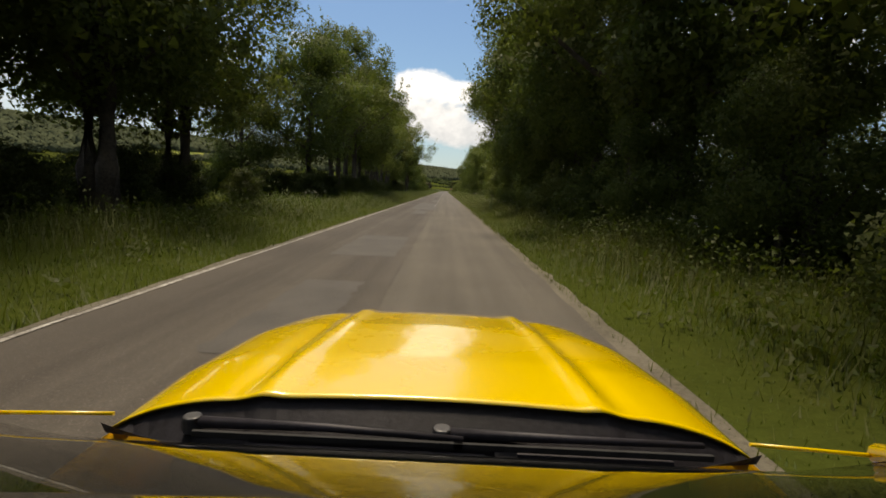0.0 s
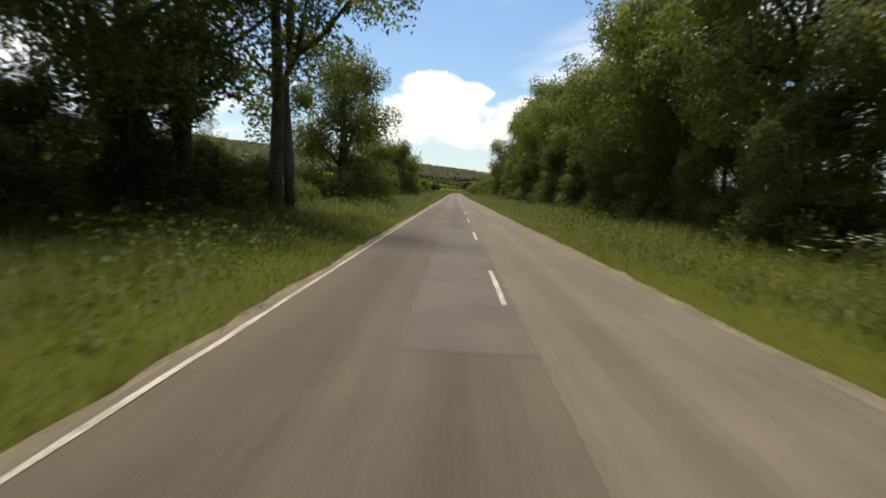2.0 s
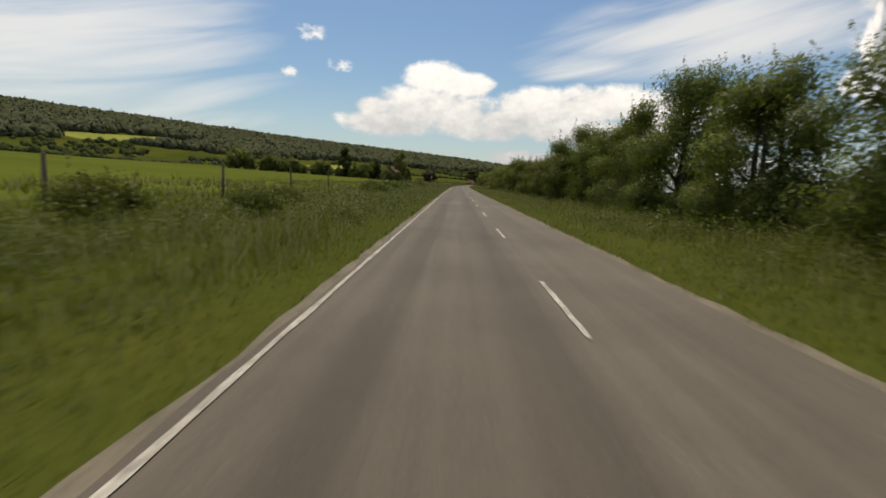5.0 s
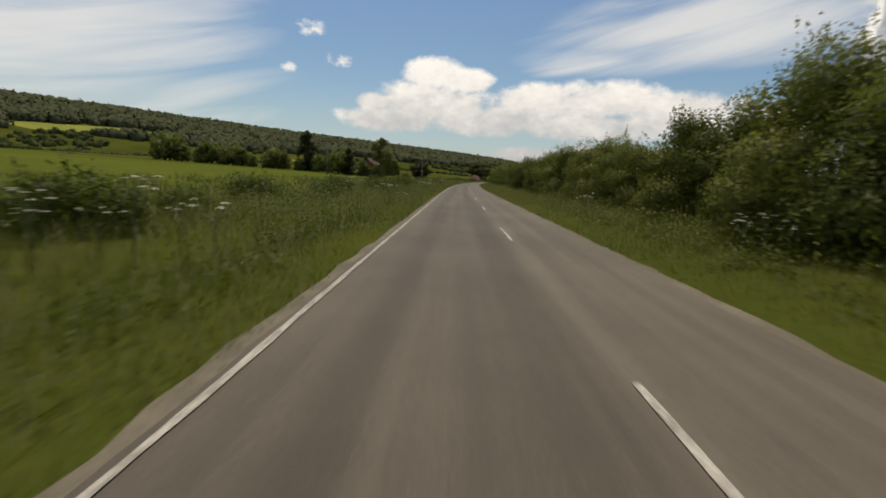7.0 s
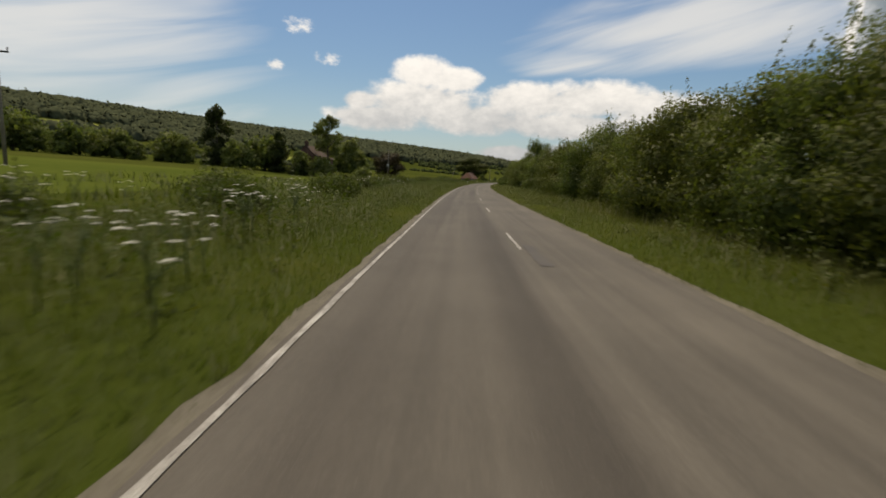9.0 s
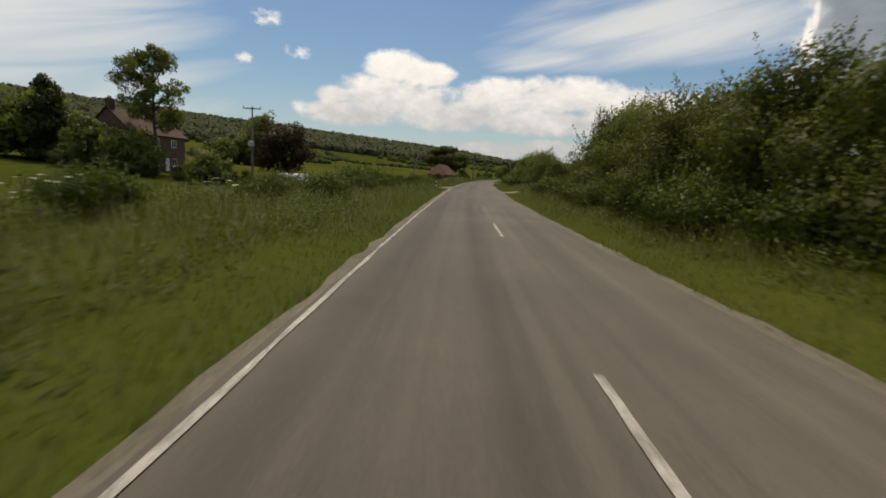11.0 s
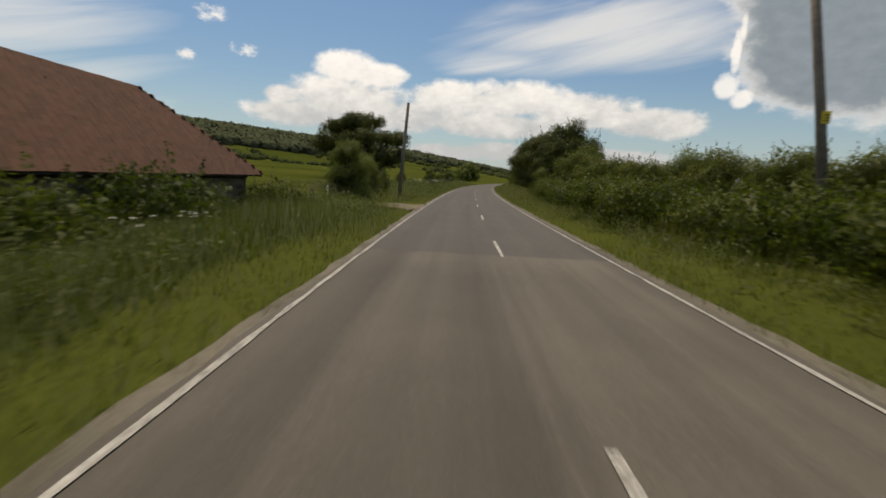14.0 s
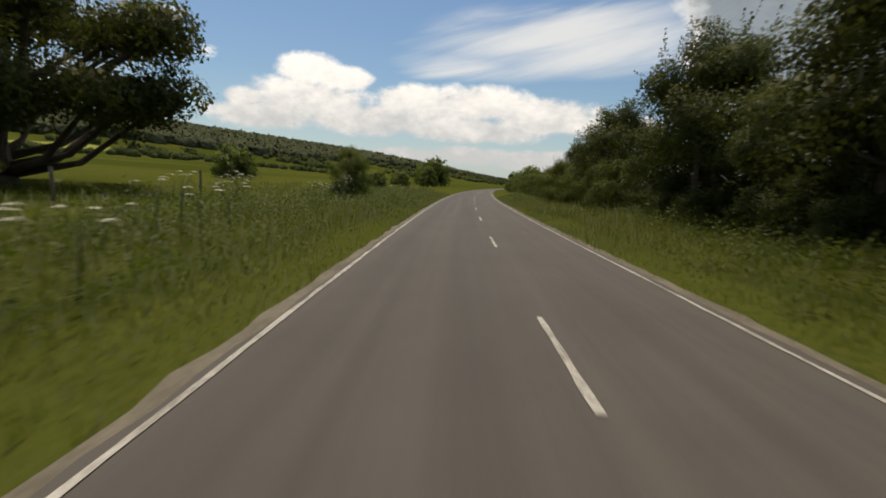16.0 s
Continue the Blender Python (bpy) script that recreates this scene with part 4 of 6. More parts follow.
# left side: brambles in the verge, thorn bushes, garden trees
for s in list(np.arange(136, 215, 4.5)) + list(np.arange(228, 452, 4.2)):
    plan.append(("bramble", s + jit(1.5), -7.0 + jit(1.2), jit(180), rng.uniform(0.5, 0.85)))
for s, d, k, q in ((158, -8.5, "under", 0.9), (176, -9.5, "hedge", 0.75), (186, -7.6, "hedge3", 0.95), (170, -14, "under", 0.8),
                   (457, -5.9, "hedge2", 0.36), (458.6, -6.8, "hedge", 0.36), (460, -7.8, "hedge2", 0.38), (456, -7.2, "hedge", 0.38), (459, -9.0, "hedge", 0.4), (457, -9.6, "hedge2", 0.4), (461, -10.2, "hedge", 0.4), (455, -6.2, "hedge", 0.36), (454.5, -8.6, "hedge2", 0.4), (459.4, -11.2, "hedge", 0.4), (468, 6.9, "hedge3", 1.0), (470.4, 7.2, "hedge", 0.98), (460.6, 7.4, "hedge", 0.7), (461.8, 8.8, "hedge2", 0.78), (462.8, 10.4, "hedge", 0.85), (454.6, 6.6, "hedge", 0.74), (456.3, 7.2, "hedge2", 0.8), (457.9, 7.6, "hedge", 0.78), (456.6, 9.2, "hedge3", 0.66), (458.6, 9.4, "hedge", 0.85), (459, 11.4, "hedge2", 0.9), (483, -48, "poplar", 1.1), (480, -62, "conifer", 1.12), (482, -83, "conifer", 1.5), (478, -54, "field_tree", 0.8), (484, -96, "field_tree", 1.1), (484, -117, "field_tree", 1.15), (482, -138, "field_tree", 1.05), (486, -128, "field_tree", 0.9), (480, -74, "field_bush", 1.9), (486, -89, "field_tree", 0.85), (487, -106, "field_tree", 0.95), (483, -111, "field_tree", 0.8), (485, -123, "field_bush", 1.2), (486, -101, "field_bush", 1.2), (481, -79, "field_tree", 0.75), (482, -68, "field_bush", 1.3), (484, -133, "field_bush", 1.3), (483, -148, "field_tree", 1.2), (484, -157, "field_bush", 1.7),
                   (479, -49, "field_bush", 0.8), (476, -48, "under", 1.25), (478, -52, "under", 1.3), (475, -55.5, "under", 1.25), (477, -40, "under", 1.15), (480, -38, "under", 1.1), (483, -36.5, "under", 1.1), (476, -44, "under", 1.15), (486, -35.5, "under", 1.0), (474, -34, "field_bush", 0.55), (501.5, 5.6, "bramble", 0.95), (503.6, 6.4, "bramble", 1.0), (500.4, 6.8, "bramble", 1.2), (505.2, 7.9, "bramble", 0.9), (502.6, 8.2, "bramble", 1.2), (469.6, -6.6, "bramble", 0.6), (471.6, -6.0, "bramble", 0.6), (473.4, -6.6, "bramble", 0.7), (475.3, -5.8, "bramble", 0.65), (477, -6.8, "bramble", 0.75), (449, -14, "bramble", 1.1), (453, -12, "bramble", 1.2), (455.5, -8.0, "bramble", 1.3), (452, -8.5, "bramble", 1.35), (448, -8.6, "bramble", 1.3), (457.5, -10, "bramble", 1.2),
                   (487, -30.5, "copper", 1.1), (550, -68.5, "field_tree", 2.1), (545, -67, "field_tree", 1.0), (553, -64, "field_tree", 1.05), (547, -74, "field_tree", 1.15), (556, -72, "field_bush", 1.4), (541, -76, "field_bush", 0.9), (556, -84, "field_bush", 1.0), (480, -8.6, "hedge", 0.6), (492, -9.5, "hedge", 0.55), (497, -8, "bramble", 1.0), (486, -7.6, "bramble", 1.1), (487.5, -12.6, "hedge", 0.5), (494, -6.9, "hedge", 0.55), (495.6, -7.3, "hedge2", 0.46),
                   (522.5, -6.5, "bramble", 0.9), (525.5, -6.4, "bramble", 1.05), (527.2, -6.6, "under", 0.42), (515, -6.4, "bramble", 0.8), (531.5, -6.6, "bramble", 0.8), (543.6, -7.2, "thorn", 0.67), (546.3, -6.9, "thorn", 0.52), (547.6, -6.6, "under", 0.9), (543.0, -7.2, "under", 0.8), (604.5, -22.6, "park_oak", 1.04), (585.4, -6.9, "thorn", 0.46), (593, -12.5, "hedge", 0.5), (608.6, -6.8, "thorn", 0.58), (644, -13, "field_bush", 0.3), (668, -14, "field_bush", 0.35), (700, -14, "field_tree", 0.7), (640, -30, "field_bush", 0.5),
                   (760, 6, "field_tree", 0.8), (780, 12, "field_bush", 1.2), (720, -16, "field_bush", 1.0)):
    plan.append((k, s, d, jit(180), q))
place(PLANTS, plan)

# ---- far woods on the hill ----


def clumps(name, pts, size, mat, label, category, seed, flatten=0.8, detail=2):
    """Rounded, uneven tree heads, too many to count, as one mesh."""
    rng2 = np.random.default_rng(seed)
    pts = np.asarray(pts)
    n, per = len(pts), 20 * detail
    r = size * rng2.uniform(0.6, 1.35, n)
    phase = rng2.uniform(0, 6, (n, 1, 1))
    wavy = lambda q: 1 + 0.2 * np.sin(3.1 * q[..., :1] + phase) * np.cos(2.7 * q[..., 1:2] + phase)
    up = np.stack([0 * r, 0 * r, 0.45 * r], 1)[:, None, :]
    # the closed inner mass of each head
    rings = [(math.sin(a) * math.cos(b), math.sin(a) * math.sin(b), math.cos(a)) for a in (0.5, 1.1, 1.75, 2.3) for b in np.arange(7) * 2 * math.pi / 7 + a]
    core = np.array([(0, 0, 1.0)] + rings)[None] * np.ones((n, 1, 1))
    lift = 0.92 * wavy(core) + 0.07 * rng2.normal(size=(n, core.shape[1], 1))
    cv = pts[:, None, :] + core * lift * r[:, None, None] * (1, 1, flatten) + up
    tri = [(0, 1 + k, 1 + (k + 1) % 7) for k in range(7)]
    for q in range(3):
        for k in range(7):
            a, b = 1 + q * 7 + k, 1 + q * 7 + (k + 1) % 7
            tri += [(a, a + 7, b + 7), (a, b + 7, b)]
    cf = np.array(tri)[None] + (np.arange(n) * core.shape[1])[:, None, None]
    # loose sprays of leaves over it
    d = rng2.normal(size=(n, per, 3))
    d[..., 2] = np.abs(d[..., 2]) * 0.9 - 0.25
    d /= np.linalg.norm(d, axis=2)[..., None]
    c = pts[:, None, :] + d * (wavy(d) + 0.07 * rng2.normal(size=(n, per, 1))) * r[:, None, None] * (1, 1, flatten) + up
    nrm = d + 0.6 * rng2.normal(size=d.shape)
    nrm /= np.linalg.norm(nrm, axis=2)[..., None]
    nrm *= np.where((nrm * d).sum(2) < 0, -1.0, 1.0)[..., None]
    u = np.cross(nrm, rng2.normal(size=d.shape))
    u /= np.linalg.norm(u, axis=2)[..., None]
    k = r[:, None, None] * rng2.uniform(0.12, 0.26, (n, per, 1)) * (1.0, 0.75, 0.6, 0.5)[detail - 1]
    u, w_ = u * k, np.cross(nrm, u) * k
    v = np.stack([c - w_ - 0.6 * u, c + 1.1 * u, c + w_ - 0.6 * u], 2)
    f = np.arange(n * per * 3).reshape(-1, 3) + cv.shape[0] * cv.shape[1]
    lit = np.concatenate([(core + (0, 0, 0.5)).reshape(-1, 3), np.repeat((d + 0.2 * rng2.normal(size=d.shape) + (0, 0, 0.5)).reshape(-1, 3), 3, 0)])
    lit /= np.linalg.norm(lit, axis=1)[:, None]
    whole = mesh_np(name, np.concatenate([cv.reshape(-1, 3), v.reshape(-1, 3)]), np.concatenate([cf.reshape(-1, 3), f]), True, lit)
    tagged(part(name, whole, mat), label, category, kind="stuff")


def scatter(n, seed, x0, x1, y0, y1, want):
    rng2 = np.random.default_rng(seed)
    x, y = rng2.uniform(x0, x1, n), rng2.uniform(y0, y1, n)
    h, k = hill(x, y)
    keep = want(x, y, k, rng2.uniform(size=n))
    keep &= ~in_pasture(x, y)
    x, y = x[keep], y[keep]
    out = []
    for a, b in zip(x, y):
        j = np.argmin((_x - a) ** 2 + (_y - b) ** 2)
        d = (a - _x[j]) * math.cos(_a[j]) - (b - _y[j]) * math.sin(_a[j])
        out.append((a, b, float(lie(_s[j], d, a, b))))
    return out


crest = lambda y: np.interp(y, [p[1] for p in RIDGE], [p[0] for p in RIDGE])
clumps("far_woods", scatter(110000, 3, -1950, 700, 0, 3000, lambda x, y, k, u: (x > crest(y) - 45) & (k > 0.34 + 0.10 * np.sin(x / 90.0) * np.cos(y / 120.0)) & (u < 0.9)), 9.0, FAR_LEAF_HAZED, "dense green woods covering the hill, greyed for distance haze", "woods", 1, 0.8, 1)
clumps("hillside_bushes", scatter(34000, 4, -1500, 500, 200, 2700, lambda x, y, k, u: (x > crest(y)) & (k > 0.10) & (k < 0.42) & (np.sin(x / 37.0 + y / 90.0) + np.sin(y / 41.0) > 0.15) & (u < 0.7)), 4.6, FAR_LEAF_LIGHT, "scattered bushes and small trees below the woods", "bushes", 2, 0.8, 4)
for k, (x0, y0, x1, y1) in enumerate(((-190, 380, -420, 800), (-80, 640, -420, 760), (-60, 760, -330, 960), (-480, 300, -640, 620), (20, 900, -160, 1250))):
    row = np.linspace(0, 1, 140)
    pts = []
    r3 = np.random.default_rng(40 + k)
    for q in row:
        if r3.uniform() < 0.82:
            a, b = x0 + (x1 - x0) * q + r3.normal() * 4, y0 + (y1 - y0) * q + r3.normal() * 4
            j = np.argmin((_x - a) ** 2 + (_y - b) ** 2)
            d = (a - _x[j]) * math.cos(_a[j]) - (b - _y[j]) * math.sin(_a[j])
            pts.append((a, b, float(lie(_s[j], d, a, b))))
    clumps("field_hedge", pts, 2.5, FAR_LEAF_HAZED if k % 2 else FAR_LEAF_LIGHT, "dark hedge and trees along a field boundary", "hedge", 50 + k, 0.8, 4)
# woods beyond the right-hand hedge
r3 = np.random.default_rng(77)
pts = []
for _ in range(900):
    s, d = r3.uniform(-200, 2600), r3.uniform(0, 1)
    d = 150 + 90 * d + 0.16 * max(0, s - 500)
    x, y = at(s, d)
    pts.append((float(x), float(y), 0.0))
clumps("far_woods", pts, 6.0, FAR_LEAF_HAZED, "low woods beyond the fields, in the green greyed for haze", "woods", 8)

# ---- verge plants ----


def open_to_drive(s, d):
    """Where tracks and gateways keep the verge bare."""
    left = (d < 0) & (((s > 459.6) & (s < 464.5 + 4 * (d > -4.5))) | ((s > 536.4) & (s < 541.5) & (d > -9)))
    right = (d > 0) & (((s > np.interp(d, [2.5, 4.8, 7], [454.3, 457.4, 459])) & (s < 459.0) & (d < 6.2)) | ((s > np.interp(d, [2.5, 3.2, 5, 7.3, 20], [502.9, 504.4, 506.9, 508.7, 516.5])) & (s < np.interp(d, [2.5, 3.8, 10, 20], [507.9, 508.0, 512, 518.3]))))
    barn = (d < -6.9) & (d > -12.4) & (s > 510) & (s < 533)
    lot = (d < -8) & (d > -25.5) & (s > 464.0) & (s < 477)
    return left | right | barn | lot


def blades(name, count, s0, s1, d0, d1, high, wide, mat, label, seed, lean=0.35, tuft=0.0, power=1.0, clear=True):
    """Grass: leaning pointed blades over a stretch of verge."""
    rng2 = np.random.default_rng(seed)
    s, q = rng2.uniform(s0, s1, count), rng2.uniform(0, 1, count) ** power
    d = d0 + (d1 - d0) * q
    if tuft:
        n_t = max(1, count // 26)
        ts, tq = rng2.uniform(s0, s1, n_t), rng2.uniform(0, 1, n_t) ** power
        pick = rng2.integers(0, n_t, count)
        s = ts[pick] + rng2.normal(size=count) * tuft
        d = d0 + (d1 - d0) * tq[pick] + rng2.normal(size=count) * tuft
        d = np.where(np.abs(d) < 2.66, np.sign(d1) * 2.7, d)
    d = np.where(d > 0, d - (2.56 - right_edge(s)) * np.clip((4.4 - d) / 1.8, 0, 1), d + (2.42 + left_line(s)) * np.clip((4.4 + d) / 1.8, 0, 1))
    keep = ~open_to_drive(s, d) | (not clear)
    s, d = s[keep], d[keep]
    n = len(s)
    x, y = at(s, d)
    z = lie(s, d, x, y) - 0.02
    away = np.clip((np.abs(d) - 2.6) / 1.6, 0.5, 1.0)
    patch = 0.72 + 0.38 * np.sin(s * 0.43 + d) * np.sin(s * 0.19 - 1.7 * d)
    h = rng2.uniform(high[0], high[1], n) * away * patch
    a = rng2.uniform(0, 2 * math.pi, n)
    b = a + rng2.normal(size=n) * 0.6 + 1.57
    w_ = wide * rng2.uniform(0.6, 1.3, n) / 2
    base = np.stack([x, y, z], -1)
    side = np.stack([np.cos(a) * w_, np.sin(a) * w_, 0 * a], -1)
    bend = np.stack([np.cos(b), np.sin(b), 0 * b], -1) * (h * lean * rng2.uniform(0.2, 1.4, n))[:, None]
    up = np.stack([0 * h, 0 * h, h], -1)
    v = np.stack([base - side, base + side, base + up * 0.97 + bend], 1).reshape(-1, 3)
    f = np.arange(n * 3).reshape(n, 3)
    nrm = rng2.normal(size=(n, 3)) * 0.22 + (0, 0, 1)
    tagged(part(name, mesh_np(name, v, f, True, np.repeat(nrm / np.linalg.norm(nrm, axis=1)[:, None], 3, 0)), mat), label, "grass", kind="stuff")


for side, word in ((-1, 11), (1, 31)):
    blades("verge_grass", 430000, -2, 640, side * (2.62 if side > 0 else 2.56), side * 4.5, (0.10, 0.28), 0.017, GRASS_SHORT, "short green roadside grass along the asphalt edge", word, 0.5)
    blades("tall_grass", 300000, -2, 640, side * 3.4, side * 7.4, (0.32, 0.78), 0.015, GRASS, "tall seeding meadow grass on the verge", word + 1, 0.45, 0.9)
blades("meadow_grass", 90000, 125, 640, -6.6, -20, (0.30, 0.60), 0.045, GRASS, "rough tall grass at the meadow's edge", 61, 0.45, 0.4, 1.6)
blades("meadow_grass", 18000, 20, 125, -7.0, -24, (0.30, 0.6), 0.05, GRASS, "rough grass behind the roadside trees", 62, 0.45, 0.4, 1.6)
blades("rough_grass", 14000, 440, 640, 6.5, 14, (0.3, 0.6), 0.05, GRASS, "rough grass round the field entrances", 63, 0.45, 0.4, 1.4)

blades("gateway_grass", 9000, 535.5, 541.5, -2.8, -8.6, (0.05, 0.16), 0.02, GRASS_SHORT, "thin grass growing over the bare gateway", 64, 0.5, 0.28, 1.0, False)


def weeds(name, count, s0, s1, d0, d1, high, mat, label, seed, leaf=0.045, per=28):
    """Nettles, docks and brambles: low leafy clumps too many to count."""
    rng2 = np.random.default_rng(seed)
    s, d = rng2.uniform(s0, s1, count), d0 + (d1 - d0) * rng2.uniform(0, 1, count)
    lush = np.sin(s * 0.35 + 0.8 * d) + np.sin(s * 0.13 - 1.1 * d) + rng2.normal(size=count) * 0.7
    keep = (lush > -0.5) & ~open_to_drive(s, d)
    s, d, lush = s[keep], d[keep], lush[keep]
    x, y = at(s, d)
    tall = high * (0.45 + 0.22 * np.clip(lush, 0, 2)) * np.clip((np.abs(d) - 2.9) / 1.8, 0.3, 1.0) * rng2.uniform(0.6, 1.2, len(s))
    z = lie(s, d, x, y) + tall * rng2.uniform(0.3, 0.85, len(s))
    v, f, nn = leaf_cloud(rng2, np.stack([x, y, z], -1), 0.10 + 0.22 * tall, per, leaf, 1.7, 0.6)
    tagged(part(name, mesh_np(name, v, f, True, nn), mat), label, "weeds", kind="stuff")


weeds("verge_weeds", 14000, -2, 640, -3.7, -8.6, 1.0, WEED, "lush nettles and brambles filling the verge", 71)
weeds("verge_weeds", 11000, -2, 640, 3.8, 7.2, 0.95, WEED, "lush nettles and weeds below the hedge", 72)
weeds("verge_weeds", 5000, -2, 640, -3.2, -8.0, 0.7, GRASS, "soft green verge plants", 73, 0.05)
weeds("verge_weeds", 4500, -2, 640, 3.2, 6.5, 0.6, GRASS, "soft green verge plants beside the road", 74, 0.05)

blades("barn_weeds", 60000, 474, 535, -3.9, -6.4, (0.45, 0.95), 0.016, GRASS, "tall browning grass and stalks hiding the foot of the barn", 65, 0.3, 0.5)
weeds("verge_weeds", 3600, 474, 534, -4.0, -6.6, 0.95, WEED, "tall brown-stemmed weeds hiding the foot of the barn", 75, 0.042, 28)


def make_parsley(seed, high, heads, label):
    """A flowering stalk with flat white heads."""
    rng2 = random.Random(seed)
    top = thing("cow_parsley", Matrix(), label, "wildflower", "white wildflowers on the verge")
    bm, flowers = bmesh.new(), []
    tube(bm, [(0, 0, -0.03), (0.02, 0.01, high * 0.5), (0.05, 0.02, high * 0.8)], [0.012, 0.009, 0.006], 5)
    for k in range(heads):
        a = k * 2.4 + rng2.uniform(-0.4, 0.4)
        r, z = rng2.uniform(0.08, 0.34), high * rng2.uniform(0.74, 1.0)
        tip = Vector((0.05 + r * math.cos(a), 0.02 + r * math.sin(a), z))
        tube(bm, [(0.03, 0.01, high * rng2.uniform(0.4, 0.66)), tip * 0.7 + Vector((0, 0, z * 0.2)), tip], [0.006, 0.004, 0.003], 4, False)
        flowers.append((tip, rng2.uniform(0.03, 0.062)))
    part("stem", bm, STEM, top, "thin branching green stem")
    for tip, r in flowers:
        fb = bmesh.new()
        for q in range(16):
            rr, aa = r * math.sqrt((q + 0.5) / 16), q * 2.4
            c = tip + Vector((rr * math.cos(aa), rr * math.sin(aa), 0.015 * math.cos(rr / r * 1.5) + rng2.uniform(-0.004, 0.004)))
            k = r * 0.24
            t0 = rng2.uniform(0, 1.5)
            ring = [fb.verts.new(c + Vector((k * math.cos(t0 + j * 1.257), k * math.sin(t0 + j * 1.257), rng2.uniform(-0.006, 0.006)))) for j in range(5)]
            fb.faces.new(ring)
        part("flower_head", fb, PETAL, top, "flat white flower head")
    return top


parsley = [make_parsley(1, 0.95, 5, "tall white cow parsley in the verge"), make_parsley(2, 0.8, 4, "white cow parsley flowering in long grass"), make_parsley(3, 1.15, 6, "large white hogweed rising over the grass")]
first = set()
rng = random.Random(9)
spots = []
for s0, s1, side, n, near, far in ((2, 40, 1, 30, 4.3, 6.2), (40, 160, 1, 40, 4.6, 6.2), (-2, 30, -1, 5, 5.2, 7.2), (44, 130, -1, 10, 5.0, 7.0), (118, 175, -1, 34, 4.6, 8.5), (238, 345, -1, 70, 4.4, 8.5), (238, 345, 1, 26, 4.4, 5.8), (345, 452, -1, 44, 4.6, 10), (400, 452, 1, 16, 4.4, 5.8), (470, 534, -1, 18, 4.4, 6.2), (466, 600, 1, 16, 4.4, 5.6), (545, 625, -1, 60, 4.6, 9)):
    k, n = 0, n * 0.56
    while k < n:
        s, d = rng.uniform(s0, s1), side * rng.uniform(near, far)
        for q in range(rng.randint(1, 4)):
            ss, dd = s + rng.gauss(0, 0.35), d + rng.gauss(0, 0.3)
            if abs(dd) > 3.6 and not open_to_drive(np.array([ss]), np.array([dd]))[0]:
                spots.append((ss, dd))
                k += 1
# the thick stands
for s, d in ((555.6, -5.0), (553.5, -4.6), (562.5, -4.1), (568.9, -4.0), (572.2, -4.9), (586.2, -4.3), (600, -8.8), (276.4, -4.6), (283.6, -9.4), (291.3, -3.9), (349.3, -4.3), (348, -4.1), (352.3, -4.6), (354.5, -4.5), (375.9, -5.8),
             (311.4, -4.4), (310, -3.9), (454.4, 4.0), (440.6, -8.3), (443.5, -10.2), (141.7, -4.1), (149.8, -10.8), (280.8, 4.5), (276.3, 4.1), (539.4, 4.4)):
    for q in range(rng.randint(3, 4)):
        spots.append((s + rng.gauss(0, 0.5), d + rng.gauss(0, 0.28)))
for n, (s, d) in enumerate(spots):
    k = rng.choice((0, 0, 1, 1, 2))
    m = spot(s, d, rng.uniform(0, 360), rng.uniform(0.8, 1.2) * (1.25 if s > 550 and d < 0 else 1.0))
    if k in first:
        copy_thing(parsley[k], m)
    else:
        parsley[k].matrix_basis = m
        first.add(k)

# ---- poles, posts, gate ----


